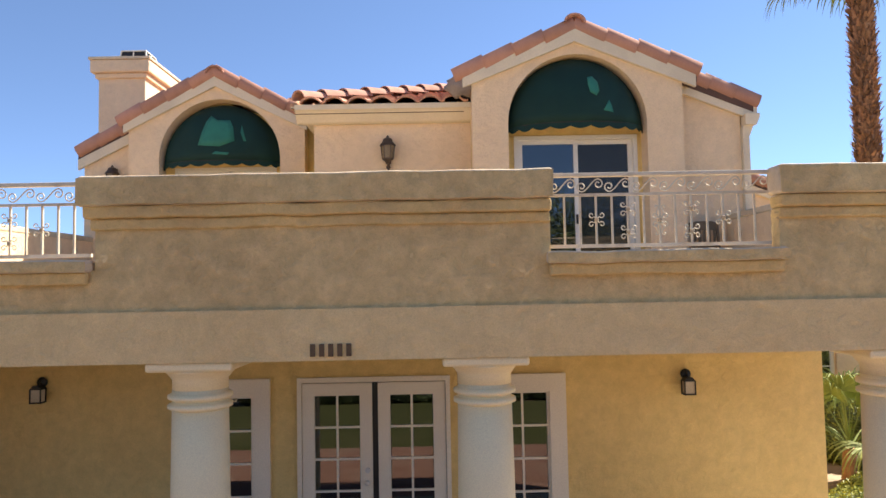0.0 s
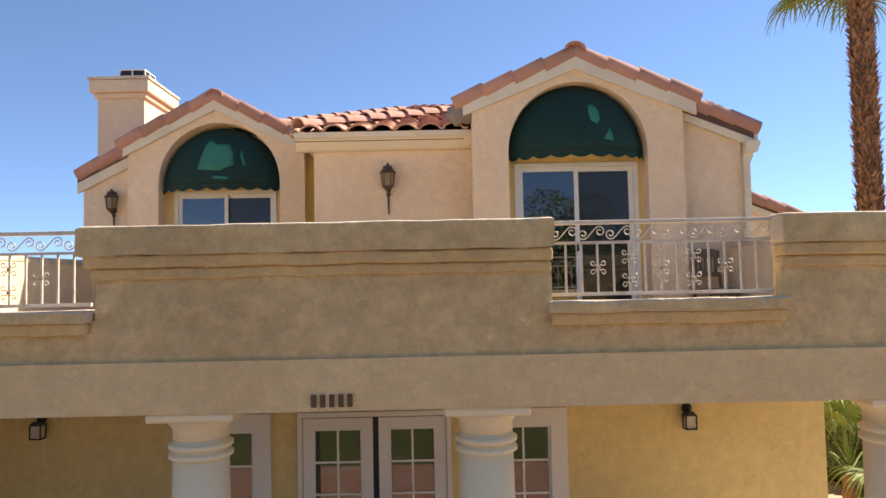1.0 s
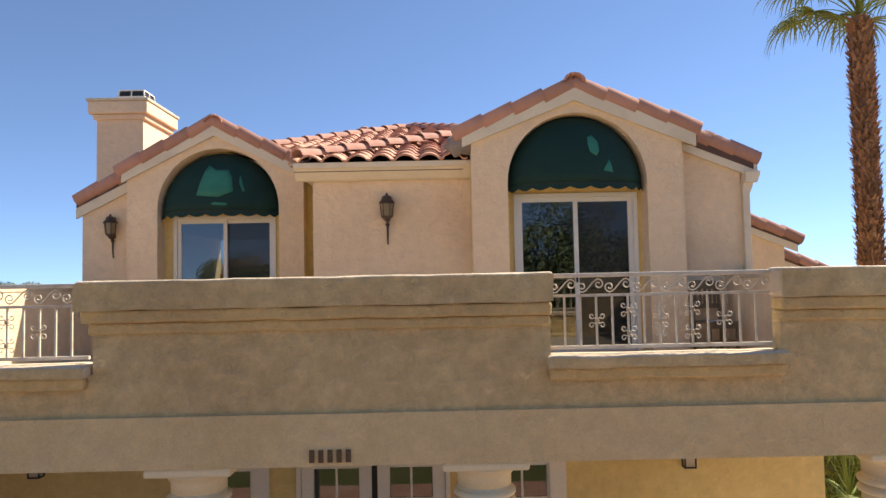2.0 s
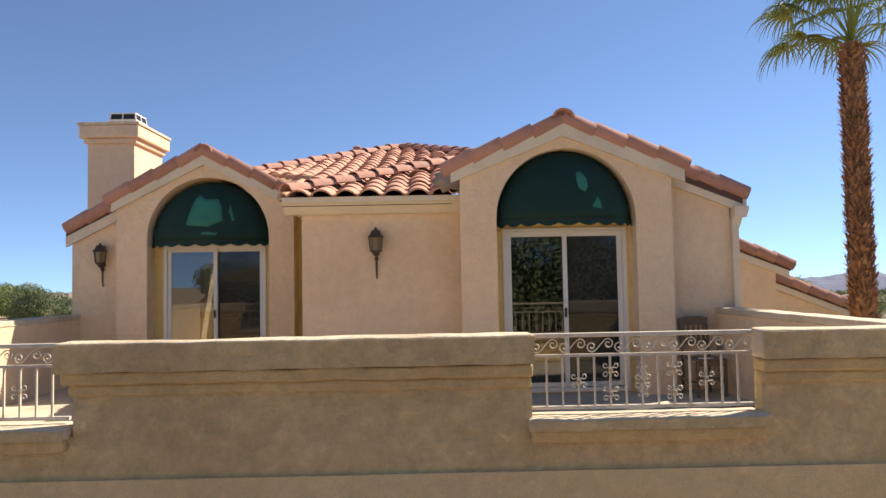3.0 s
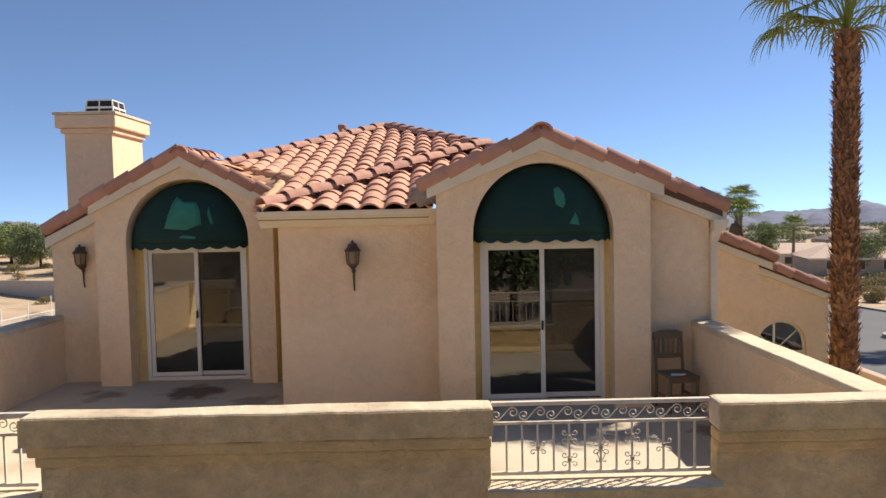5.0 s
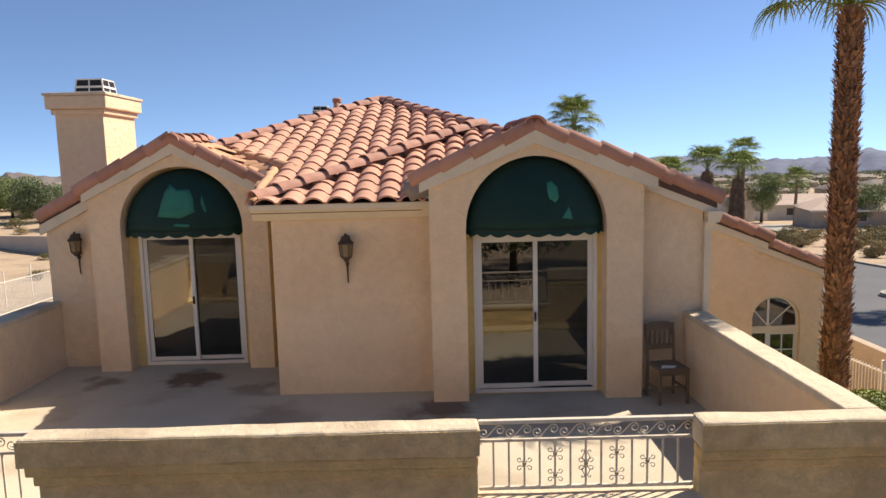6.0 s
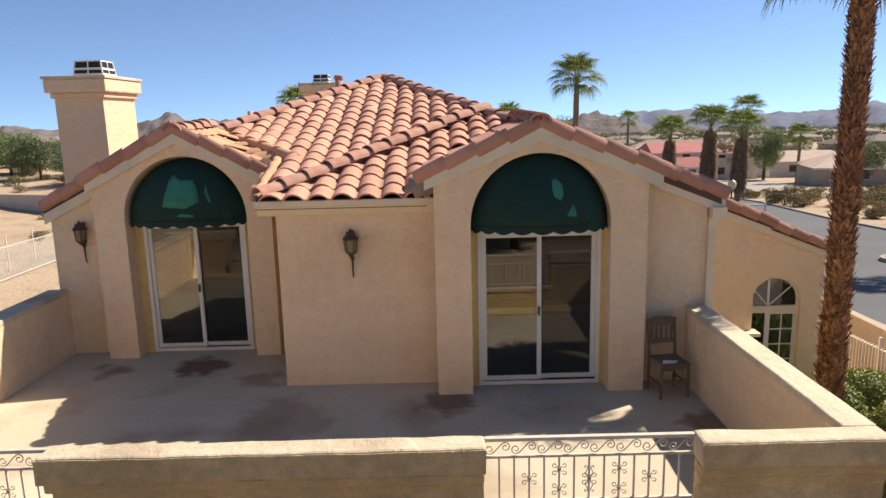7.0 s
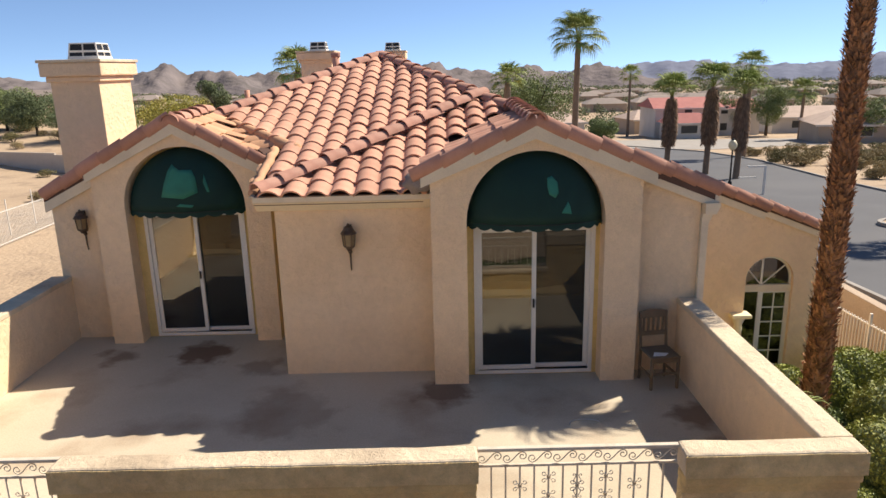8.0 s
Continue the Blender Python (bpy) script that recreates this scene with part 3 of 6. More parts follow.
def arched_window():
    y = 13.98
    bm = bmesh.new()
    outer, inner = arc(WX, WS, WR, 180, 0, 20), arc(WX, WS, WR - 0.045, 0, 180, 20)
    for (a, b), (c, d) in zip(zip(outer, outer[1:]), zip(inner[::-1], inner[::-1][1:])):
        prism(bm, [a, b, d, c], "y", y, y + 0.05)
    box(bm, WX - WR, WX - WR + 0.045, y, y + 0.05, 0.78, WS)
    box(bm, WX + WR - 0.045, WX + WR, y, y + 0.05, 0.78, WS)
    w = structure("window_3", bm, M_VINYL, "tall white arched window with fanlight", "window")
    part("transom", boxed(WX - WR, WX + WR, y - 0.03, y + 0.06, 2.42, 2.56), M_TRIM, w)
    part("mullion", boxed(WX - 0.14, WX - 0.10, y, y + 0.045, 2.56, WS + 0.45), M_VINYL, w)
    part("mullion", tube(bmesh.new(), [(WX - 0.1, y + 0.02, 2.56), (WX + 0.34, y + 0.02, WS + 0.28)], 0.014, 6), M_VINYL, w)
    part("mullion", tube(bmesh.new(), [(WX - 0.12, y + 0.02, 2.56), (WX - 0.40, y + 0.02, WS + 0.2)], 0.014, 6), M_VINYL, w)
    part("pane", prism(bmesh.new(), [(WX + WR - 0.05, 2.57)] + arc(WX, WS, WR - 0.05, 0, 180, 20) + [(WX - WR + 0.05, 2.57)], "y", y + 0.02, y + 0.026), M_GLASS, w).visible_shadow = False
    part("stile", boxed(WX - 0.16, WX - 0.10, y, y + 0.045, 0.78, 2.42), M_VINYL, w)
    grid_leaf(w, "sash", WX - 0.10, WX + WR - 0.045, 0.78, 2.42, y, 5, 2, 0.035, 0.05, M_VINYL)
    part("pane", boxed(WX - WR + 0.045, WX - 0.16, y + 0.02, y + 0.026, 0.79, 2.42), M_GLASS, w).visible_shadow = False


arched_window()
corbel = thing("corbel", (5.33, 12.25, 2.44), "small cream moulded corbel on the wing corner", "corbel")
part("slab", boxed(-0.15, 0.2, -0.12, 0.15, 0.10, 0.17, bevel=0.02), M_COLUMN, corbel)
part("moulding", lathe(bmesh.new(), [(0.05, -0.3), (0.08, -0.1), (0.06, -0.05), (0.12, 0.10)], 16), M_COLUMN, corbel, smooth=True)


# ---- sliding doors ----
def sliding_door(name, x0, x1, z0, z1, y):
    d = structure(name, wall_along_x(x0, x1, z0, z1, y - 0.03, y + 0.09, ((x0 + 0.05, x1 - 0.05, z0 + 0.05, z1 - 0.05),)), M_VINYL, "white framed sliding glass door to the deck, closed", "door")
    m = (x0 + x1) / 2
    for nm, a, b, yy, g in (("fixed_sash", m - 0.03, x1 - 0.05, y + 0.04, M_SCREEN), ("sliding_sash", x0 + 0.05, m + 0.03, y, M_GLASS)):
        s = part(nm, wall_along_x(a, b, z0 + 0.05, z1 - 0.05, yy, yy + 0.032, ((a + 0.055, b - 0.055, z0 + 0.11, z1 - 0.105),)), M_VINYL, d)
        part("pane", boxed(a + 0.056, b - 0.056, yy + 0.013, yy + 0.019, z0 + 0.111, z1 - 0.106), g, s).visible_shadow = False
        if nm == "sliding_sash":
            part("handle", boxed(b - 0.045, b - 0.02, yy - 0.035, yy, 3.86, 3.98, bevel=0.008), M_BLACK, s, "black latch handle")
    part("track", boxed(x0 + 0.05, x1 - 0.05, y - 0.028, y + 0.08, z0 + 0.012, z0 + 0.05), M_STEEL, d)


sliding_door("door_2", *DR, YR + 0.28)
sliding_door("door_3", *DL, YL + 0.28)


# ---- awnings ----
def awning(at, rx, ry, rz, patches):
    """Half-dome canvas awning with gores and a scalloped valance."""
    a = thing("awning", at, "dark green domed canvas awning with a scalloped edge", "awning", "door awnings")
    bm = bmesh.new()
    nu, nv = 36, 12
    def dome(u, v, k=1.0):
        gore = 1 + 0.022 * abs(math.sin(u * 4.5))
        c = math.cos(v)
        return Vector((-rx * math.cos(u) * c * k * gore, -ry * math.sin(u) * c * k * gore, rz * math.sin(v) * k))
    rows = [[bm.verts.new(dome(math.pi * i / nu, math.pi / 2 * j / nv)) for i in range(nu + 1)] for j in range(nv)]
    tip = bm.verts.new((0, 0, rz))
    for r0, r1 in zip(rows, rows[1:]):
        for i in range(nu):
            bm.faces.new((r0[i], r0[i + 1], r1[i + 1], r1[i]))
    for i in range(nu):
        bm.faces.new((rows[-1][i], rows[-1][i + 1], tip))
    c = part("canopy", bm, M_GREEN, a, smooth=True)
    sol = c.modifiers.new("cloth", 'SOLIDIFY')
    sol.thickness = 0.006
    bm = bmesh.new()
    nn = 132
    top = [bm.verts.new(dome(math.pi * i / nn, 0)) for i in range(nn + 1)]
    low = [bm.verts.new(dome(math.pi * i / nn, 0) * 1.01 + Vector((0, 0, -0.045 - 0.035 * abs(math.sin(math.pi * 11 * i / nn))))) for i in range(nn + 1)]
    for i in range(nn):
        bm.faces.new((top[i], top[i + 1], low[i + 1], low[i]))
    v = part("valance", bm, M_GREEN, a)
    v.modifiers.new("cloth", 'SOLIDIFY').thickness = 0.004
    part("bow", tube(bmesh.new(), [dome(math.pi * i / 24, 0, 0.985) for i in range(25)], 0.011, 6), M_BLACK, a)
    for u in (0.25, 0.5, 0.75):
        part("rib", tube(bmesh.new(), [dome(math.pi * u, math.pi / 2 * j / 10, 0.975) for j in range(10)], 0.009, 5), M_BLACK, a)
    # spots of light laid on the dome as paler cloth shapes
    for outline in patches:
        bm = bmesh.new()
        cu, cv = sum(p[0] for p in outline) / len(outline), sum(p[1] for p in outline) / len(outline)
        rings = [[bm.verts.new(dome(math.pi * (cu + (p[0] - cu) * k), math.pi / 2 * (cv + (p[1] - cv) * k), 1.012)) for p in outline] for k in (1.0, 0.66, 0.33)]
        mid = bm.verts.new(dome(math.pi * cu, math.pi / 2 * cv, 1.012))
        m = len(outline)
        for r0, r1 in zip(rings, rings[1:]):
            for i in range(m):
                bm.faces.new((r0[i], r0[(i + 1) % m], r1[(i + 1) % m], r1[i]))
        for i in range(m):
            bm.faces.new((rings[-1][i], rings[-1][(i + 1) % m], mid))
        p = part("patch", bm, M_GREENLIT, a, "paler green area with sunlight put into its colour", True)
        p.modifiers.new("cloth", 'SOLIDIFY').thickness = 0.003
    return a


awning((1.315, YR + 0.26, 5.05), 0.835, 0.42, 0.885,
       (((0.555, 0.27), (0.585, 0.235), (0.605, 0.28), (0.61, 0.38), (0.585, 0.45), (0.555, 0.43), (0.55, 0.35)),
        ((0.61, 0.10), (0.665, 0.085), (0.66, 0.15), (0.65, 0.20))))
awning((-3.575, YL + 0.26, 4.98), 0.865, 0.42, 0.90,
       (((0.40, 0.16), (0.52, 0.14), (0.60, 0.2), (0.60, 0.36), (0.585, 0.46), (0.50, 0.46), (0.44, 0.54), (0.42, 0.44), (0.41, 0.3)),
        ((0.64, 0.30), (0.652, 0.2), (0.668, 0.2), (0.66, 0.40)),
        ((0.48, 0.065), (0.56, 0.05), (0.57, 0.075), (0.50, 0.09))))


# ---- wall lanterns on the deck ----
def lantern(at):
    c = thing("wall_lantern", at, "dark bronze carriage lantern with a long scrolled tail", "wall lamp", "deck lanterns")
    part("backplate", boxed(-0.03, 0.03, -0.02, 0.0, -0.02, 0.28, bevel=0.008), M_BRONZE, c)
    part("tail", tube(bmesh.new(), [(0, -0.02, 0.0), (0, -0.03, -0.08), (0, -0.03, -0.2), (0, -0.015, -0.30)], 0.016, 8, 0.008), M_BRONZE, c)
    k = bmesh.new()
    bmesh.ops.create_uvsphere(k, u_segments=12, v_segments=8, radius=0.025, matrix=Matrix.Translation((0, -0.03, -0.06)))
    part("knuckle", k, M_BRONZE, c, smooth=True)
    part("cup", lathe(bmesh.new(), [(0.02, -0.03), (0.035, 0.0), (0.06, 0.02), (0.066, 0.035)], 6, (0, -0.10, 0)), M_BRONZE, c)
    part("arm", tube(bmesh.new(), [(0, -0.02, -0.02), (0, -0.06, -0.045), (0, -0.10, -0.02)], 0.012, 6), M_BRONZE, c)
    for i in range(6):
        a = math.pi * 2 * i / 6
        part("bar", tube(bmesh.new(), [(0.062 * math.cos(a), -0.10 + 0.062 * math.sin(a), 0.03), (0.078 * math.cos(a), -0.10 + 0.078 * math.sin(a), 0.19)], 0.0065, 4), M_BRONZE, c)
    part("glass", lathe(bmesh.new(), [(0.057, 0.036), (0.072, 0.188)], 6, (0, -0.10, 0)), M_LAMPGLASS, c, "smoky lantern glass")
    part("roof", lathe(bmesh.new(), [(0.092, 0.185), (0.088, 0.2), (0.06, 0.235), (0.05, 0.27), (0.02, 0.285)], 12, (0, -0.10, 0)), M_BRONZE, c)
    part("finial", lathe(bmesh.new(), [(0.012, 0.28), (0.018, 0.295), (0.004, 0.315)], 8, (0, -0.10, 0)), M_BRONZE, c)
    return c


la = lantern((-1.025, 9.485, 4.70))
la.scale = (1.12, 1.12, 1.05)
copy_thing(la, pose(-5.215, 11.03, 4.67))


# ---- roofs ----
EAVE_Y, EAVE_Z, PITCH = 9.30, 5.395, 0.291


def main_z(y, x=-1.05):
    """The front slope: level at the eave, lowered towards its left further up to fit the camera's view."""
    return EAVE_Z + PITCH * (y - EAVE_Y) + 0.06 * (x + 1.05) * min(1.0, max(0.0, (y - EAVE_Y) / 3.0))


PEAK = (-1.0, 15.2)
RIDGE_R, RIDGE_L = (1.295, 6.235), (-3.61, 6.27)


def slab(name, corners, thick, mat, label):
    bm = bmesh.new()
    up, dn = [bm.verts.new(p) for p in corners], [bm.verts.new((p[0], p[1], p[2] - thick)) for p in corners]
    bm.faces.new(up)
    bm.faces.new(dn[::-1])
    for i in range(len(up)):
        j = (i + 1) % len(up)
        bm.faces.new((up[i], dn[i], dn[j], up[j]))
    return structure(name, bm, mat, label, "roof")


PZ = main_z(PEAK[1])
HIP_L, HIP_R = (-3.68, 12.25), (1.25, 11.75)
HL_Z, HR_Z = main_z(HIP_L[1], HIP_L[0]), main_z(HIP_R[1], HIP_R[0])
roof_front = slab("roof_front", [(-2.17, EAVE_Y, EAVE_Z), (-0.06, EAVE_Y, EAVE_Z), (-0.06, 10.05, main_z(10.05, -0.06)), (1.1, 11.5, main_z(11.5, 1.1)), (*HIP_R, HR_Z), (PEAK[0], PEAK[1], PZ), (*HIP_L, HL_Z), (-3.13, 11.97, main_z(11.97, -3.13)), (-2.17, 10.45, main_z(10.45, -2.17))], 0.10, M_UNDER, "terracotta barrel tile roof slope facing the deck")
roof_left_hip = slab("roof_left_slope", [(PEAK[0], PEAK[1], PZ), (PEAK[0], 17.4, PZ), (-6.0, 17.4, 5.25), (-6.0, 12.1, 5.25), (*HIP_L, HL_Z)], 0.08, M_RIDGE, "terracotta tile roof slope")
roof_right_hip = slab("roof_right_slope", [(PEAK[0], PEAK[1], PZ), (*HIP_R, HR_Z), (3.85, 12.4, 5.0), (3.85, 17.4, 5.0), (PEAK[0], 17.4, PZ)], 0.08, M_TILE, "terracotta tile roof slope")


def rz(x):
    return RIDGE_R[1] - SLR * (x - RIDGE_R[0])


def lz(x):
    return RIDGE_L[1] - SLL * abs(x - RIDGE_L[0])


roof_gr_left = slab("roof_gable_right_west", [(1.295, 9.03, RIDGE_R[1]), (1.29, 11.75, RIDGE_R[1] + 0.05), (-0.12, 10.2, RIDGE_R[1] - SLR * 1.415), (-0.12, 9.03, RIDGE_R[1] - SLR * 1.415)], 0.09, M_UNDER, "terracotta tile slope of the gable")
roof_gr = slab("roof_gable_right_east", [(1.295, 9.03, RIDGE_R[1]), (2.78, 9.03, rz(2.78)), (2.78, 9.30, rz(2.78)), (3.58, 9.30, rz(3.58)), (3.58, 12.24, rz(3.58)), (5.66, 12.24, rz(5.66)), (5.66, 13.82, rz(5.66)), (7.7, 13.82, rz(7.7)), (7.7, 20.0, rz(7.7)), (1.295, 20.0, RIDGE_R[1])], 0.09, M_UNDER, "long terracotta tile slope stepping down to the wing")

def valley_y(x):
    return 10.86 + (-1.95 - x) / 0.95


def saddle_z(x, y):
    """The gable's east slope, lifted towards the valley where it runs into the front slope."""
    v = valley_y(x)
    k = min(1.0, max(0.0, (y - 10.69) / max(0.12, v - 10.69)))
    return lz(x) + k * max(0.0, main_z(y, x) - lz(x))


bm = bmesh.new()
grid = []
for i in range(13):
    x = -2.16 - 1.46 * i / 12
    y1 = max(10.78, min(12.55, valley_y(x) + 0.35))
    grid.append([(bm.verts.new((x, 10.69 + (y1 - 10.69) * t / 8, saddle_z(x, 10.69 + (y1 - 10.69) * t / 8) - 0.012)), bm.verts.new((x, 10.69 + (y1 - 10.69) * t / 8, saddle_z(x, 10.69 + (y1 - 10.69) * t / 8) - 0.10))) for t in range(9)])
for a, c2 in zip(grid, grid[1:]):
    for t in range(8):
        bm.faces.new((a[t][0], a[t + 1][0], c2[t + 1][0], c2[t][0]))
        bm.faces.new((a[t][1], c2[t][1], c2[t + 1][1], a[t + 1][1]))
    bm.faces.new((a[0][0], c2[0][0], c2[0][1], a[0][1]))
    bm.faces.new((a[8][0], a[8][1], c2[8][1], c2[8][0]))
for a in (grid[0], grid[-1]):
    for t in range(8):
        bm.faces.new((a[t][0], a[t][1], a[t + 1][1], a[t + 1][0]))
bmesh.ops.recalc_face_normals(bm, faces=bm.faces)
roof_gl_r = structure("roof_gable_left_east", bm, M_TILE_OLD, "buff tile slope of the gable", "roof")
roof_gl_l = slab("roof_gable_left_west", [(-3.62, 10.69, RIDGE_L[1]), (-3.62, 12.4, RIDGE_L[1]), (-5.76, 12.4, lz(-5.76)), (-5.76, 11.0, lz(-5.76)), (-4.97, 11.0, lz(-4.97)), (-4.97, 10.69, lz(-4.97))], 0.09, M_UNDER, "terracotta tile slope of the gable")


# fascias and soffits
def fascia(name, x0, z0, x1, z1, y, drop, thick=0.05, label="cream painted fascia board under the roof tiles"):
    bm = prism(bmesh.new(), [(x0, z0), (x1, z1), (x1, z1 - drop), (x0, z0 - drop)], "y", y, y + thick)
    return structure(name, bm, M_TRIM, label, "trim")


fascia("trim_gable_right_w", 1.295, 6.24, -0.08, 6.24 - SLR * 1.375, YR - 0.052, 0.17)
fascia("trim_gable_right_e", 1.295, 6.24, 2.76, 6.24 - SLR * 1.465, YR - 0.05, 0.17)
fascia("trim_gable_left_w", -3.62, 6.26, -4.95, 6.26 - SLL * 1.33, YL - 0.052, 0.17)
fascia("trim_gable_left_e", -3.62, 6.26, -2.29, 6.26 - SLL * 1.33, YL - 0.05, 0.17)
fascia("trim_upper_right", 2.63, rz(2.63) - 0.02, 3.63, rz(3.63) - 0.02, 9.305, 0.17)
fascia("trim_upper_left", -4.92, lz(-4.92) - 0.10, -5.75, lz(-5.75) - 0.10, 10.975, 0.15)
fascia("trim_wing_near", 3.3, rz(3.3) - 0.09, 5.64, rz(5.64) - 0.09, 12.25, 0.12)
fascia("trim_wing_far", 5.34, rz(5.34) - 0.09, 7.66, rz(7.66) - 0.09, 13.84, 0.12)
structure("trim_eave_front", prism(bmesh.new(), [(9.245, 5.405), (9.485, 5.405), (9.485, 5.20), (9.42, 5.20), (9.39, 5.215), (9.28, 5.325), (9.245, 5.34)], "x", -2.17, 0.03), M_TRIM, "cream moulded eave trim", "trim")
structure("trim_eave_side", prism(bmesh.new(), [(-2.17, 5.402), (-1.97, 5.402), (-1.97, 5.20), (-2.04, 5.20), (-2.14, 5.325), (-2.17, 5.34)], "y", 9.49, 10.86), M_TRIM, "cream moulded eave trim", "trim")
# board added to stop light passing under the verge tiles
structure("trim_verge", prism(bmesh.new(), [(9.34, 5.405), (10.86, 5.405), (10.86, main_z(10.86, -2.17) - 0.015), (9.34, main_z(9.34, -2.17) - 0.015)], "x", -2.235, -2.172), M_TRIM, "cream board closing the roof verge", "trim")
gut = thing("rain_gutter", (3.47, 9.24, 5.06), "cream metal gutter end with a square downpipe", "gutter")
part("trough", prism(bmesh.new(), [(-0.02, 0.0), (0.12, 0.0), (0.16, 0.10), (0.16, 0.14), (-0.02, 0.14)], "y", 0.0, 3.1), M_TRIM, gut)
part("elbow", prism(bmesh.new(), [(-0.02, 0.01), (0.10, 0.01), (0.08, -0.06), (0.05, -0.13), (-0.04, -0.13), (-0.035, -0.05)], "y", 0.058, 0.132), M_TRIM, gut)
part("downpipe", boxed(-0.04, 0.05, 0.06, 0.13, -2.12, -0.12, bevel=0.008), M_TRIM, gut)


# roof tiles
def shell(name, rows_, smooth_rows):
    """Faces between successive profiles; rows that meet at a hard edge are given twice."""
    v, f, sm = [], [], []
    n = len(rows_[0])
    for r in rows_:
        v += r
    for k in range(len(rows_) - 1):
        if smooth_rows[k] is None:
            continue
        for i in range(n - 1):
            f.append((k * n + i, k * n + i + 1, (k + 1) * n + i + 1, (k + 1) * n + i))
            sm.append(smooth_rows[k])
    me = bpy.data.meshes.new(name)
    me.from_pydata(v, [], f)
    me.polygons.foreach_set("use_smooth", sm)
    return me


def tile_mesh(w=0.315, length=0.46, h=0.068, thick=0.024):
    """S-shaped clay tile: a barrel and a pan, thicker at the butt."""
    prof = [(w * (-0.42 + 0.84 * i / 8), h * math.sin(math.pi * i / 8) ** 0.75 if 0 < i < 8 else 0.0) for i in range(9)] + [(w * 0.52, -0.008), (w * 0.62, 0.002)]
    top0, top1 = [(x, 0.0, z + 0.042) for x, z in prof], [(x, length, z + 0.008) for x, z in prof]
    low0, low1 = [(x * 0.97, 0.004, z + 0.042 - thick) for x, z in prof], [(x, length * 0.7, z - 0.006) for x, z in prof]
    return shell("tile", [low1, low0, low0, top0, top0, top1], [False, None, False, None, True])


def ridge_mesh(r=0.135, length=0.44):
    n = 9
    ring = lambda y, rr, dz: [(-rr * math.cos(math.pi * i / (n - 1)), y, rr * 0.8 * math.sin(math.pi * i / (n - 1)) + dz) for i in range(n)]
    top0, top1, low0, low1 = ring(0.0, r, 0.03), ring(length, r * 0.84, 0.0), ring(0.005, r - 0.024, 0.03), ring(length * 0.7, r * 0.84 - 0.02, 0.0)
    return shell("ridge_tile", [low1, low0, low0, top0, top0, top1], [False, None, False, None, True])


def rake_mesh(length=0.42, drop=0.105, back=0.24):
    """Edge tile: an upright front that rolls over the top. Runs along y; its front faces +x."""
    prof = [(-0.02, -drop), (-0.004, -drop * 0.6), (0.0, -0.03), (-0.01, 0.012), (-0.034, 0.044), (-0.07, 0.06), (-0.11, 0.058), (-0.17, 0.036), (-back, 0.0)]
    n = len(prof)
    v = [(x, 0.0, z + 0.022) for x, z in prof] + [(x - 0.014, length, z) for x, z in prof]
    v += [(x - 0.018, 0.0, z + 0.012) for x, z in prof] + [(x - 0.03, length, z - 0.018) for x, z in prof]
    f = []
    for i in range(n - 1):
        f += [(i, i + 1, n + i + 1, n + i), (2 * n + i, 2 * n + i + 1, i + 1, i), (3 * n + i, 3 * n + i + 1, 2 * n + i + 1, 2 * n + i)]
    f += [(0, n, 3 * n, 2 * n)]
    me = bpy.data.meshes.new("rake_tile")
    me.from_pydata(v, [], f)
    me.polygons.foreach_set("use_smooth", [i % 3 == 0 and i < 3 * (n - 1) for i in range(len(f))])
    return me


TILE, TILE_B, RIDGE, RAKE = tile_mesh(), tile_mesh(0.32, 0.46, 0.022, 0.016), ridge_mesh(), rake_mesh()
TILE.materials.append(M_TILE)
TILE_B.materials.append(M_TILE_OLD)
RIDGE.materials.append(M_RIDGE)
RAKE.materials.append(M_RIDGE)
RAKE_MIRROR = rake_mesh()
RAKE_MIRROR.materials.append(M_RIDGE)
RAKE_MIRROR.transform(Matrix.Diagonal((-1, 1, 1, 1)))
RAKE_MIRROR.flip_normals()
rng = random.Random(5)


def piece(name, me, parent, m):
    o = new(name, me)
    o.parent = parent
    o.matrix_basis = m
    return o


def axes(origin, x, y):
    x, y = Vector(x).normalized(), Vector(y).normalized()
    z = x.cross(y).normalized()
    x = y.cross(z)
    return Matrix(((x.x, y.x, z.x, origin[0]), (x.y, y.y, z.y, origin[1]), (x.z, y.z, z.z, origin[2]), (0, 0, 0, 1)))


def jitter(k=1.0):
    return Matrix.Translation((rng.uniform(-.008, .008) * k, rng.uniform(-.015, .015) * k, rng.uniform(0, .008) * k)) @ Euler((radians(rng.uniform(-1.2, 1.2)) * k, radians(rng.uniform(-2, 2)) * k, radians(rng.uniform(-1.6, 1.6)) * k)).to_matrix().to_4x4()


ROWS_STEP, COL_STEP = 0.335, 0.296
along = math.hypot(1, PITCH)
for j in range(20):
    y = EAVE_Y - 0.08 + j * ROWS_STEP / along
    for i in range(-12, 14):
        x = -1.97 + i * COL_STEP
        yc = y + 0.2
        left_lim = -2.17 if yc < 10.4 else -2.17 if yc < 10.86 else max(-2.1 - (yc - 10.86) * 0.95, PEAK[0] - 0.91 * (PEAK[1] - yc) - 0.1)
        right_lim = PEAK[0] + 0.655 * (PEAK[1] - yc) + 0.08 if yc > 10.0 else 0.03
        if not (left_lim + 0.06 < x < right_lim - 0.02) or main_z(yc, x) < RIDGE_R[1] - SLR * abs(x - RIDGE_R[0]) - 0.03 and x > -0.1:
            continue
        piece("tile", TILE, roof_front, axes((x, y, main_z(y, x) + 0.012), (1, 0, 0.05), (0, 1, PITCH)) @ jitter())


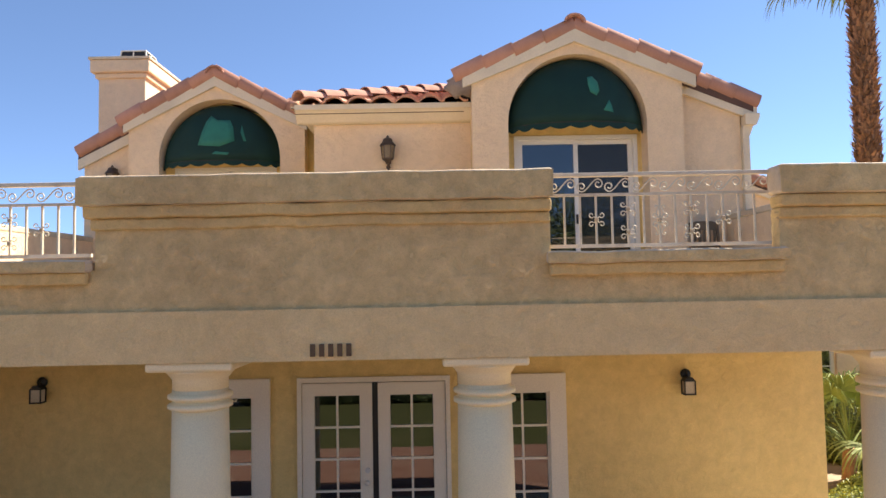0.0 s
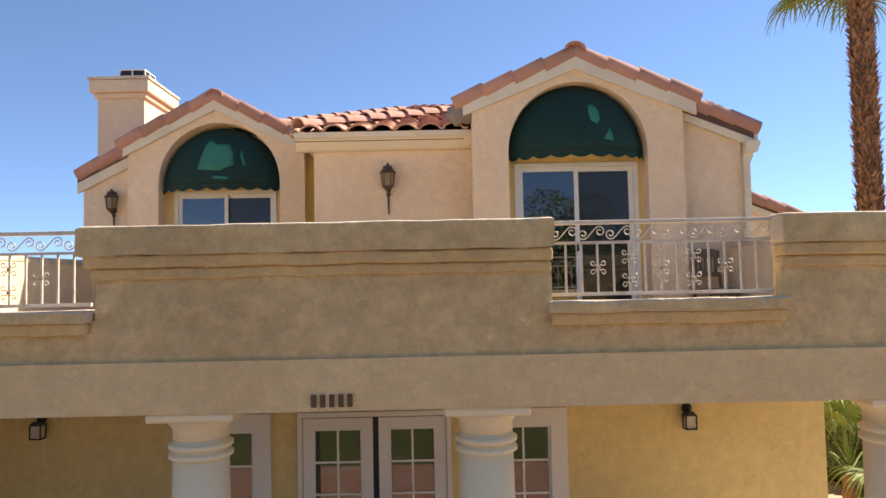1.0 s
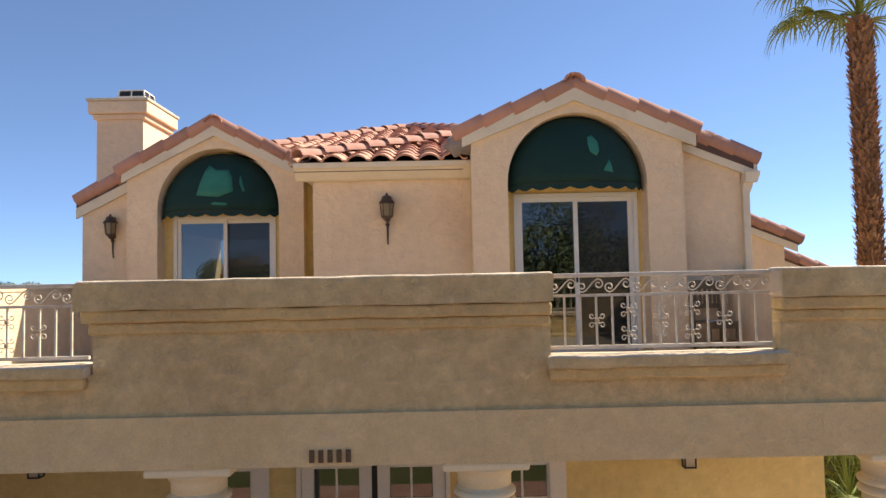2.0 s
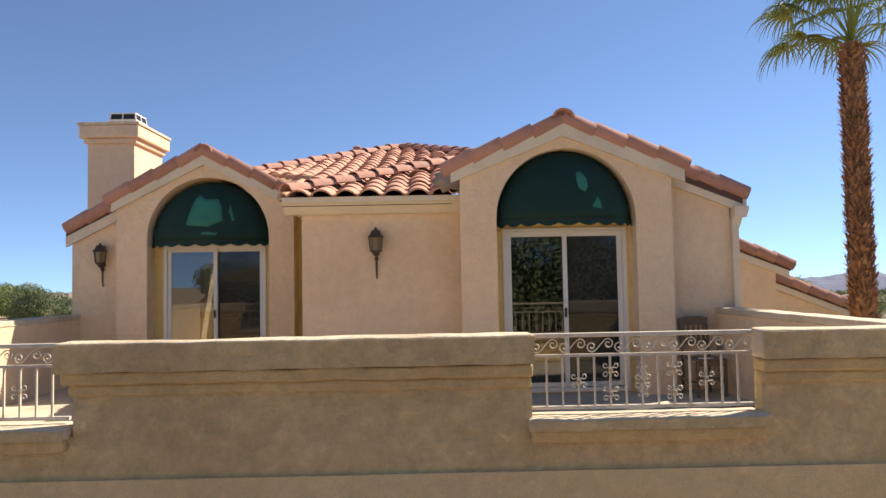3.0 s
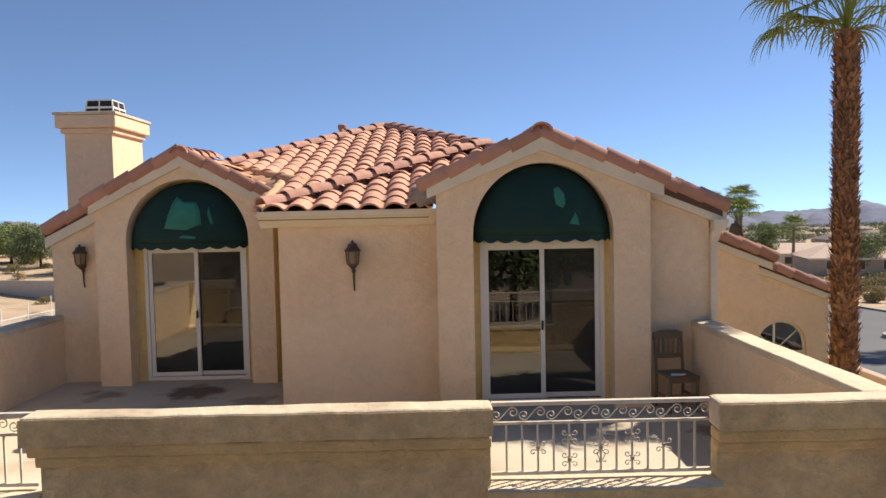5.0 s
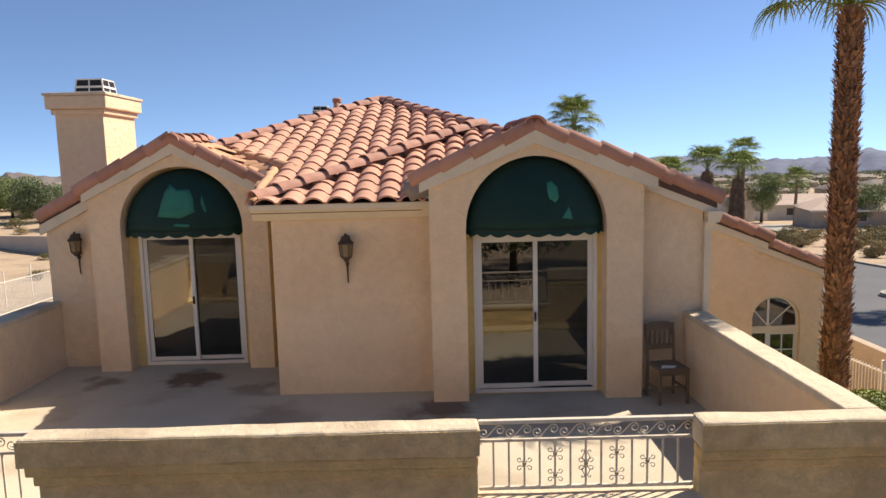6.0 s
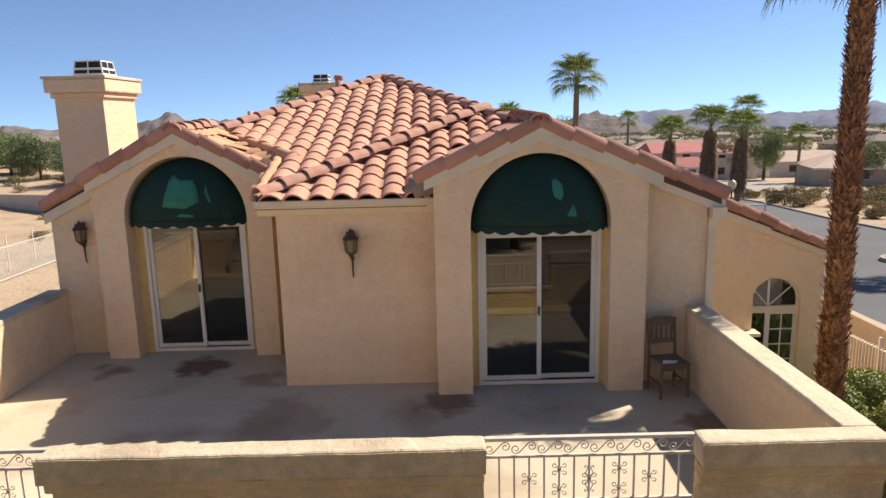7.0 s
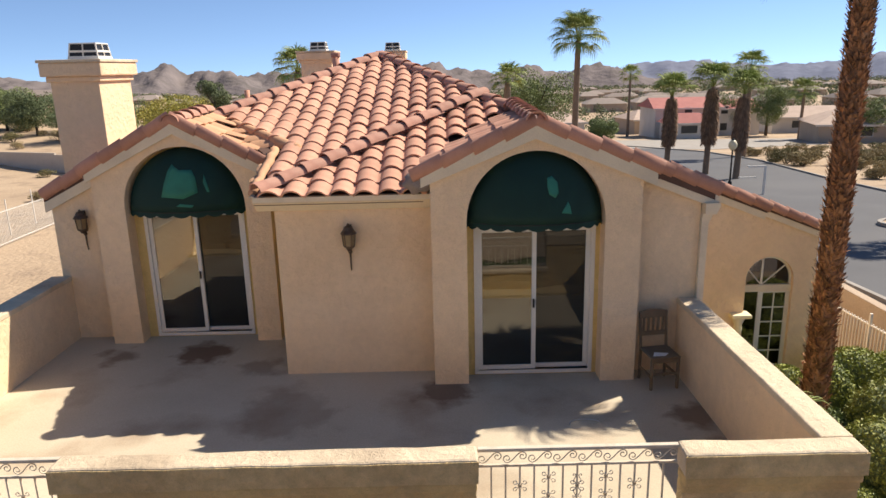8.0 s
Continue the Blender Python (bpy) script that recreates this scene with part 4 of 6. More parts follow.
def cap_row(parent, a, b, me=None, step=0.355, lift=0.0):
    """Half-round cap tiles laid from the lower point a up to b."""
    a, b = Vector(a), Vector(b)
    d = b - a
    n = max(1, round(d.length / step))
    side = Vector((d.y, -d.x, 0))
    for i in range(n):
        p = a + d * (i / n)
        p.z += lift
        piece("ridge_tile", me or RIDGE, parent, axes(p, side, d) @ jitter(0.8))


def on_main(x, y, dz=0.045):
    return (x, y, main_z(y, x) + dz)


cap_row(roof_front, on_main(-2.12, EAVE_Y - 0.03, 0.065), on_main(0.86, 12.38, 0.075))
cap_row(roof_front, on_main(*HIP_L), on_main(*PEAK))
cap_row(roof_front, on_main(*HIP_R), on_main(*PEAK))
for end in (HIP_L, HIP_R):
    part("mortar_bed", tube(bmesh.new(), [on_main(*end, 0.03), on_main(*PEAK, 0.03)], 0.09, 8), M_RIDGE, roof_front, "mortar bed under the hip tiles")
cap_row(roof_gr_left, (1.295, 8.94, RIDGE_R[1] + 0.02), (1.28, 11.65, RIDGE_R[1] + 0.10))
cap_row(roof_gl_r, (-3.61, 10.60, RIDGE_L[1] - 0.03), (-3.62, 12.3, RIDGE_L[1] + 0.04))

for j in range(6):
    for i in range(7):
        y = 10.83 + i * COL_STEP - 0.05 * (j % 2)
        x = -2.20 - j * 0.285
        if y > valley_y(x - 0.2) - 0.1 or x < -3.54:
            continue
        e = 0.1
        gx, gy = (saddle_z(x - e, y) - saddle_z(x - 2.5 * e, y)) / (1.5 * e), (saddle_z(x - 0.2, y + e) - saddle_z(x - 0.2, y - e)) / (2 * e)
        piece("tile", TILE_B, roof_gl_r, axes((x, y, saddle_z(x, y) + 0.004), (0, 1, min(0.5, gy)), (-1, 0, -max(-SLL, min(0.1, gx)))) @ jitter(0.2))
for j in range(4):
    for i in range(7):
        y = 9.35 + i * COL_STEP
        x = -0.06 + j * 0.32
        if y > 9.78 + (x + 0.06) * 1.25:
            continue
        piece("tile", TILE, roof_gr_left, axes((x, y, RIDGE_R[1] - SLR * (RIDGE_R[0] - x) + 0.01), (0, -1, 0), (1, 0, SLR)) @ jitter())


def rake_row(parent, lo, hi, front_y, right_side):
    """Edge tiles along a gable, from the low end up to the high end; (x, z) points."""
    a, b = Vector((lo[0], front_y, lo[1])), Vector((hi[0], front_y, hi[1]))
    d = b - a
    n = max(1, round(d.length / 0.365))
    for i in range(n):
        p = a + d * (i / n)
        # upslope along local y, tile front towards the viewer (-y of the world)
        y = d.normalized()
        x = Vector((0, -1, 0)) if right_side else Vector((0, 1, 0))
        piece("rake_tile", RAKE if right_side else RAKE_MIRROR, parent, axes(p, x, y) @ jitter(0.35))


rake_row(roof_gr, (2.82, rz(2.82) + 0.055), (1.295, RIDGE_R[1] + 0.03), 8.97, True)
rake_row(roof_gr_left, (-0.19, RIDGE_R[1] - SLR * 1.485 + 0.02), (1.295, RIDGE_R[1] + 0.02), 8.97, False)
rake_row(roof_gr, (3.65, rz(3.65) + 0.06), (2.72, rz(2.72) + 0.055), 9.25, True)
rake_row(roof_gr, (5.72, rz(5.72) + 0.02), (3.5, rz(3.5) + 0.02), 12.18, True)
rake_row(roof_gr, (7.76, rz(7.76) + 0.02), (5.5, rz(5.5) + 0.02), 13.76, True)
rake_row(roof_gl_r, (-2.23, lz(-2.23) + 0.02), (-3.62, RIDGE_L[1] + 0.02), 10.63, True)
rake_row(roof_gl_l, (-5.03, lz(-5.03) + 0.02), (-3.62, RIDGE_L[1] + 0.02), 10.63, False)
rake_row(roof_gl_l, (-5.765, lz(-5.765) + 0.02), (-4.85, lz(-4.85) + 0.02), 10.93, False)


def mortar_lump(at, size, seed):
    bm = bmesh.new()
    bmesh.ops.create_icosphere(bm, subdivisions=3, radius=1.0)
    for v in bm.verts:
        v.co = Vector((v.co.x * size[0], v.co.y * size[1], v.co.z * size[2])) * (1 + 0.35 * noise.noise(v.co * 2.2 + Vector((seed, 0, 0))))
        v.co += Vector(at)
    return bm


part("mortar", mortar_lump((-0.12, 9.13, 5.57), (0.17, 0.12, 0.13), 3), M_MORTAR, roof_gr_left, "grey lump of mortar", True)
part("mortar", mortar_lump((0.04, 9.25, 5.59), (0.14, 0.14, 0.13), 9), M_MORTAR, roof_gr_left, "grey lump of mortar", True)
# broken ends of buff tile along the open verge
for i in range(9):
    y = 9.6 + i * 0.072
    x = -2.23 - 0.05 * rng.random()
    piece("tile", TILE_B, roof_front, axes((x, y, main_z(y, -2.17) - 0.05 * rng.random()), (1, 0.3, 0.2), (-0.2, 1, PITCH)) @ jitter(3) @ Matrix.Diagonal((rng.uniform(0.2, 0.4), rng.uniform(0.2, 0.5), 0.5, 1)))
part("mortar_fillet", tube(bmesh.new(), [(-1.98 - 0.95 * t, 10.86 + t, main_z(10.86 + t, -1.98 - 0.95 * t) + 0.015) for t in (-0.12, 0.2, 0.5, 0.8, 1.1, 1.35)], 0.10, 10, 0.08), M_TILE_OLD, roof_front, "buff mortar along the roof valley", True)
part("mortar_fillet", tube(bmesh.new(), [(-2.215 + 0.02 * (i % 2), 9.42 + i * 0.14, main_z(9.42 + i * 0.14, -2.17) + 0.012 * (i % 3)) for i in range(11)], 0.055, 8, 0.07), M_TILE_OLD, roof_front, "ragged buff mortar along the open verge", True)
vent = thing("vent_pipe", (-1.92, 15.4, 6.50), "short terracotta roof vent with a flared cap", "vent")
part("pipe", tube(bmesh.new(), [(0, 0, 0), (0, 0, 0.72)], 0.075, 14), M_TILE, vent, smooth=True)
part("cap", lathe(bmesh.new(), [(0.085, 0.66), (0.095, 0.68), (0.095, 0.74), (0.07, 0.76)], 14), M_RIDGE, vent)
vent2 = thing("vent_pipe", (-3.62, 14.8, 5.95), "small grey roof vent pipe", "vent")
part("pipe", tube(bmesh.new(), [(0, 0, 0), (0, 0, 0.62)], 0.05, 12), M_TILE, vent2, smooth=True)


# ---- chimneys ----
M_FENCE = material("white_fence_paint", (0.72, 0.69, 0.62), (0.68, 0.65, 0.58), 2.0, 0.6, 60, 0.05)
def chimney(at, w, d, h, label):
    """Stucco stack with a stepped crown and a louvred metal cowl."""
    c = thing("chimney", at, label, "chimney")
    part("shaft", boxed(0, w, 0, d, 0, h - 0.3), M_WALL, c)
    part("crown", boxed(-0.05, w + 0.05, -0.05, d + 0.05, h - 0.36, h - 0.27, bevel=0.02), M_WALL, c)
    part("crown", boxed(-0.11, w + 0.11, -0.11, d + 0.11, h - 0.27, h - 0.05, bevel=0.025), M_WALL, c)
    part("slab", boxed(-0.13, w + 0.13, -0.13, d + 0.13, h - 0.05, h, bevel=0.01), M_CAP, c)
    cx, cy = w / 2 + 0.03, d / 2
    def band(z0, z1, r0, r1):
        k = bmesh.new()
        lo, up = [[k.verts.new((cx + a * r, cy + b_ * r, z)) for a, b_ in ((-1, -1), (1, -1), (1, 1), (-1, 1))] for r, z in ((r0, z0), (r1, z1))]
        for q in range(4):
            k.faces.new((lo[q], lo[(q + 1) % 4], up[(q + 1) % 4], up[q]))
        k.faces.new(lo[::-1])
        k.faces.new(up)
        return k

    cowl = part("cowl", band(h, h + 0.27, 0.25, 0.21), M_BLACK, c)
    for z0, z1 in ((0.0, 0.06), (0.12, 0.155), (0.255, 0.275)):
        part("band", band(h + z0, h + z1, 0.265 - 0.15 * z0, 0.265 - 0.15 * z1), M_FENCE, cowl)
    for sx in (-1, 0, 1):
        for sy in (-1, 0, 1):
            if sx or sy:
                part("bar", tube(bmesh.new(), [(cx + sx * 0.25, cy + sy * 0.25, h), (cx + sx * 0.215, cy + sy * 0.215, h + 0.27)], 0.014, 4), M_FENCE, cowl)
    return c


chimney((-6.25, 12.6, 0), 0.80, 1.2, 7.18, "tall cream stucco chimney with a louvred metal cowl")


# ---- chair on the deck ----
def deck_chair(at, rz):
    c = thing("chair", at, "weathered grey wooden chair with a slatted back", "chair", "", rz)
    part("seat", boxed(-0.22, 0.22, -0.22, 0.2, 0.43, 0.455, bevel=0.008), M_WOODGREY, c)
    for x in (-0.2, 0.2):
        part("leg", boxed(x - 0.018, x + 0.018, -0.21, -0.175, 0, 0.43), M_WOODGREY, c)
        part("leg", tube(bmesh.new(), [(x, 0.2, 0), (x, 0.19, 0.43), (x, 0.25, 0.93)], 0.022, 4), M_WOODGREY, c)
        part("stretcher", boxed(x - 0.01, x + 0.01, -0.19, 0.19, 0.16, 0.19), M_WOODGREY, c)
    part("stretcher", boxed(-0.2, 0.2, -0.2, -0.18, 0.2, 0.23), M_WOODGREY, c)
    part("apron", boxed(-0.2, 0.2, -0.205, -0.185, 0.37, 0.43), M_WOODGREY, c)
    part("top_rail", prism(bmesh.new(), [(-0.22, 0.84), (0.22, 0.84), (0.22, 0.92), (0.12, 0.95), (-0.12, 0.95), (-0.22, 0.92)], "y", 0.235, 0.26), M_WOODGREY, c)
    part("back_rail", boxed(-0.2, 0.2, 0.215, 0.235, 0.60, 0.66), M_WOODGREY, c)
    for i in range(5):
        x = -0.15 + i * 0.075
        part("slat", prism(bmesh.new(), [(x - 0.017, 0.65), (x + 0.017, 0.65), (x + 0.017, 0.85), (x - 0.017, 0.85)], "y", 0.226, 0.24), M_WOODGREY, c)
    return c


deck_chair((2.88, 8.95, DECK), 8).scale = (0.86, 0.92, 0.97)
sheet = thing("paper", (2.86, 8.84, DECK + 0.444), "folded sheet of white paper on the chair seat", "paper")
part("leaf", prism(bmesh.new(), [(-0.11, -0.06), (0.05, -0.05), (0.11, 0.03), (-0.06, 0.06)], "z", 0.0, 0.004), M_PAPER, sheet)
wire = thing("wire_loop", (1.75, 7.95, DECK), "thin curved piece of wire lying on the deck", "wire")
part("strand", tube(bmesh.new(), [(0.18 * math.cos(radians(a)), 0.1 * math.sin(radians(a)), 0.008) for a in range(20, 200, 15)], 0.006, 5), M_STEEL, wire)


# ---- land ----
M_SAND = material("desert_sand", (0.45, 0.335, 0.22), (0.37, 0.27, 0.175), 0.12, 0.95, 5.0, 0.7, 0.12, (0.24, 0.175, 0.12), 0.4, 0.8)
M_ASPHALT = material("asphalt", (0.11, 0.11, 0.112), (0.09, 0.09, 0.093), 0.3, 0.9, 60, 0.3, 0.01, (0.15, 0.145, 0.14), 0.15, 0.5)
M_CONCRETE = material("kerb_concrete", (0.34, 0.31, 0.27), (0.28, 0.255, 0.22), 0.8, 0.9, 60, 0.2, 0.01)
M_GRASS = material("lawn", (0.075, 0.082, 0.02), (0.095, 0.095, 0.028), 0.7, 0.95, 40, 0.6, 0.03, (0.2, 0.17, 0.07), 0.5, 0.4)
M_BRICKWAY = material("brick_paving", (0.30, 0.15, 0.10), (0.36, 0.2, 0.14), 3.0, 0.9, 40, 0.4, 0.01, (0.42, 0.3, 0.22), 1.0, 0.4, rand=0.3)
M_ROCKHILL = material("rocky_hill", (0.20, 0.172, 0.165), (0.15, 0.132, 0.13), 0.012, 1.0, 0.06, 0.8, 6.0, (0.11, 0.10, 0.09), 0.02, 0.7, spec=0.0)
# distance haze is put into this blue base colour
M_FARHILL = material("hazed_blue_hill", (0.20, 0.215, 0.27), (0.165, 0.18, 0.235), 0.004, 1.0, 0.03, 0.5, 8.0, (0.14, 0.15, 0.19), 0.01, 0.5, spec=0.0)
M_LEAF = material("hedge_leaf", (0.23, 0.255, 0.055), (0.28, 0.29, 0.07), 1.5, 0.6, 60, 0.0, 0.01, island=0.7)
M_LEAFY = material("yellow_hedge_leaf", (0.30, 0.31, 0.05), (0.22, 0.26, 0.05), 1.5, 0.6, 60, 0.0, 0.01, island=0.7)
M_PALOVERDE = material("yellow_tree_leaf", (0.37, 0.31, 0.045), (0.27, 0.26, 0.05), 0.5, 0.7, 20, 0.0, 0.01, island=0.7)
M_TREE = material("tree_leaf", (0.17, 0.21, 0.07), (0.21, 0.25, 0.085), 0.3, 0.7, 20, 0.0, 0.01, island=0.7)
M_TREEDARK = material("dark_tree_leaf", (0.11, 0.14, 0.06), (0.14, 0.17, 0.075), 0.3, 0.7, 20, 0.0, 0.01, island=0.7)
M_SCRUB = material("dry_scrub", (0.34, 0.27, 0.13), (0.26, 0.21, 0.11), 1.0, 0.9, 20, 0.0, 0.01, island=0.6)
M_SCRUB2 = material("olive_scrub", (0.22, 0.19, 0.08), (0.17, 0.16, 0.07), 1.0, 0.9, 20, 0.0, 0.01, island=0.6)
M_PALM = material("palm_frond", (0.24, 0.30, 0.07), (0.30, 0.34, 0.10), 1.5, 0.75, 30, 0.0, 0.01, rand=0.4)
M_PETIOLE = material("palm_stalk", (0.22, 0.24, 0.07), (0.26, 0.25, 0.09), 2.0, 0.5, 30, 0.0)
M_DRYPALM = material("dry_palm_thatch", (0.30, 0.19, 0.115), (0.17, 0.11, 0.07), 2.0, 0.9, 30, 0.0, 0.01, island=0.7)
M_TRUNK = material("palm_bark", (0.36, 0.185, 0.09), (0.21, 0.105, 0.05), 7.0, 0.9, 50, 0.6, 0.02, (0.50, 0.29, 0.16), 4.0, 0.6, island=0.9)
M_GREYBARK = material("grey_palm_bark", (0.24, 0.175, 0.12), (0.18, 0.13, 0.09), 3.0, 0.9, 20, 0.4, 0.02)
M_BARK = material("tree_bark", (0.10, 0.075, 0.05), (0.07, 0.055, 0.04), 4.0, 0.9, 40, 0.5, 0.02)
M_BLOCK = material("block_wall", (0.46, 0.36, 0.26), (0.40, 0.31, 0.22), 1.2, 0.95, 30, 0.4, 0.02)
M_GREYWALL = material("far_block_wall", (0.52, 0.46, 0.38), (0.46, 0.40, 0.33), 0.5, 0.95, 10, 0.3, 0.02)
M_REDROOF = material("red_tile_roof", (0.44, 0.17, 0.14), (0.38, 0.14, 0.12), 0.8, 0.85, 8.0, 0.6, 0.08)
M_PINKROOF = material("pale_shingle_roof", (0.50, 0.38, 0.30), (0.44, 0.33, 0.26), 0.8, 0.85, 8.0, 0.5, 0.05)
M_FARROOF = material("far_grey_roof", (0.30, 0.24, 0.20), (0.24, 0.20, 0.17), 0.02, 0.9, 1.0, 0.3, 0.05, island=0.6)
M_HOUSEWHITE = material("white_house_wall", (0.62, 0.58, 0.52), (0.56, 0.52, 0.46), 0.5, 0.9, 10, 0.1)
M_HOUSETAN = material("tan_house_wall", (0.46, 0.36, 0.27), (0.42, 0.33, 0.24), 0.5, 0.9, 10, 0.1)
M_DARKPANE = material("dark_window_pane", (0.03, 0.035, 0.04), (0.04, 0.045, 0.05), 1.0, 0.15)
M_GLOBE = material("lamp_globe", (0.75, 0.66, 0.42), (0.7, 0.6, 0.38), 4.0, 0.3)
M_BLUE = material("blue_plastic", (0.02, 0.06, 0.35), (0.02, 0.05, 0.3), 3.0, 0.5)
M_CAR = material("silver_car_paint", (0.5, 0.51, 0.52), (0.46, 0.47, 0.48), 2.0, 0.3, 40, 0.0)
M_TYRE = material("tyre_rubber", (0.015, 0.015, 0.015), (0.02, 0.02, 0.02), 4.0, 0.8)


def smooth(a, b, v):
    t = min(1.0, max(0.0, (v - a) / (b - a)))
    return t * t * (3 - 2 * t)


def fall(y):
    """The ground drops away gently behind the house, at a slope fitted to the camera's view."""
    return -0.0505 * max(0.0, min(y, 300.0) - 11.5) - 0.0455 * max(0.0, y - 300.0)


def land_z(x, y):
    r, az = math.hypot(x, y), math.atan2(x, y)
    ahead = smooth(1.9, 1.2, abs(az))
    left = smooth(-0.28, -0.5, az) * ahead
    z = left * min(7.5, 0.085 * max(0.0, r - 84)) + ahead * 0.021 * max(0.0, min(r, 1600) - 170)
    if r > 150:
        z += noise.noise(Vector((x * 0.01, y * 0.01, 0))) * min(3.0, (r - 150) * 0.01)
    return z + fall(y)


def land():
    radii = [0, 6, 12, 20, 30, 40, 50, 60, 70, 80, 90, 100, 112, 125, 140, 155, 170, 190, 215, 250, 300, 360, 430, 520, 640, 780, 950, 1150, 1400, 1700, 2200, 3000, 4200]
    n = 180
    verts, faces = [(0, 0, 0)], []
    for r in radii[1:]:
        for k in range(n):
            a = 2 * math.pi * k / n
            x, y = r * math.sin(a), r * math.cos(a)
            verts.append((x, y, land_z(x, y)))
    for k in range(n):
        faces.append((0, 1 + (k + 1) % n, 1 + k))
    for j in range(len(radii) - 2):
        for k in range(n):
            a, b = 1 + j * n, 1 + (j + 1) * n
            faces.append((a + k, a + (k + 1) % n, b + (k + 1) % n, b + k))
    g = mesh_object("ground", verts, faces, M_SAND, None, True)
    tagged(g, "wide sandy desert ground with dry patches", "ground", "", "structure")


land()


def laid(ob):
    """Lets a long flat thing follow the fall of the ground."""
    bm = bmesh.new()
    bm.from_mesh(ob.data)
    bmesh.ops.bisect_plane(bm, geom=bm.verts[:] + bm.edges[:] + bm.faces[:], plane_co=(0, 11.5, 0), plane_no=(0, 1, 0))
    for v in bm.verts:
        v.co.z += fall(v.co.y)
    bm.to_mesh(ob.data)
    bm.free()
    return ob


def sheet_ground(name, pts, z, mat, label, cat):
    return laid(structure(name, prism(bmesh.new(), pts, "z", z - 0.12, z), mat, label, cat))


ROAD_PTS = [(13.2, -60), (13.97, 28.69), (15.35, 57.28), (17.87, 87.78), (6.78, 103.02), (-1.01, 110.65), (9.12, 115.41), (23.78, 103.02), (31.77, 83.96), (32.41, 70.62), (30.04, 53.47), (29.54, 45.84), (29.52, 19.16), (29, -60)]
sheet_ground("road", ROAD_PTS, 0.02, M_ASPHALT, "wide grey asphalt street", "road")


def kerb_along(name, pts, w=0.18, z0=-0.1, z1=0.15):
    bm = bmesh.new()
    for (x0, y0), (x1, y1) in zip(pts, pts[1:]):
        d = Vector((x1 - x0, y1 - y0)).normalized()
        nn = Vector((-d.y, d.x)) * w / 2
        prism(bm, [(x0 + nn.x, y0 + nn.y), (x1 + nn.x, y1 + nn.y), (x1 - nn.x, y1 - nn.y), (x0 - nn.x, y0 - nn.y)], "z", z0, z1)
    return laid(structure(name, bm, M_CONCRETE, "pale concrete kerb along the street", "kerb"))


kerb_along("kerb_far", [(23.78, 103.02), (31.77, 83.96), (32.41, 70.62), (30.04, 53.47), (29.54, 45.84), (29.52, 19.16), (29, -20)])
kerb_along("kerb_near", [(13.2, -20), (13.97, 28.69), (15.35, 57.28), (17.87, 87.78)])
isl = [(23.7 + 2.0 * math.cos(a), 33.65 + 1.45 * math.sin(a)) for a in [2 * math.pi * i / 24 for i in range(24)]]
laid(structure("traffic_island", prism(bmesh.new(), isl, "z", -0.05, 0.12), M_SAND, "round planted traffic island", "island"))
kerb_along("kerb_island", isl + isl[:1], 0.22, -0.05, 0.2)
sheet_ground("pavement_far", [(-2.86, 116.37), (-2.76, 120.18), (62.83, 104.93), (62.58, 95.4), (33.37, 87.78)], 0.03, M_CONCRETE, "pale concrete driveway apron", "pavement")
sheet_ground("lawn", [(-16, -3.5), (12.5, -3.5), (12.5, 1.5), (-16, 1.5)], 0.03, M_GRASS, "mown lawn before the house", "lawn")
path = sheet_ground("walkway", [(-16, 1.5), (12.5, 1.5), (12.5, 4.9), (-16, 4.9)], 0.025, M_MORTAR, "red brick walkway before the porch", "walkway")


# ---- leaves ----
def leaf_cloud(name, blobs, n, size, mat, parent, seed, shell=0.55):
    """Many small bent leaves spread through a set of overlapping ellipsoids (x, y, z, rx, ry, rz)."""
    rs = np.random.RandomState(seed)
    blobs = np.array(blobs, float)
    wts = blobs[:, 3] * blobs[:, 4] * blobs[:, 5]
    pick = rs.choice(len(blobs), n, p=wts / wts.sum())
    d = rs.normal(size=(n, 3))
    d /= np.linalg.norm(d, axis=1)[:, None]
    rad = shell + (1 - shell) * rs.rand(n) ** 0.6
    c = blobs[pick, :3] + d * blobs[pick, 3:] * rad[:, None]
    u = rs.normal(size=(n, 3))
    u /= np.linalg.norm(u, axis=1)[:, None]
    w = np.cross(u, d + 0.6 * rs.normal(size=(n, 3)))
    w /= np.linalg.norm(w, axis=1)[:, None] + 1e-9
    s = size * (0.6 + 0.8 * rs.rand(n))[:, None]
    v = np.stack([c - u * s, c + w * s * 0.45, c + u * s, c - w * s * 0.45], axis=1).reshape(-1, 3)
    f = np.arange(4 * n).reshape(n, 4)
    return mesh_object(name, v.tolist(), f.tolist(), mat, parent)


def blobs_for(rx, rz, z, k, seed):
    q = random.Random(seed)
    out = []
    for i in range(k):
        a, t = q.uniform(0, 6.28), q.uniform(0.15, 0.75)
        h = q.uniform(-0.6, 0.75)
        s = q.uniform(0.32, 0.55)
        out.append((rx * t * math.cos(a), rx * t * math.sin(a), z + rz * h, rx * s, rx * s, rz * s))
    return out


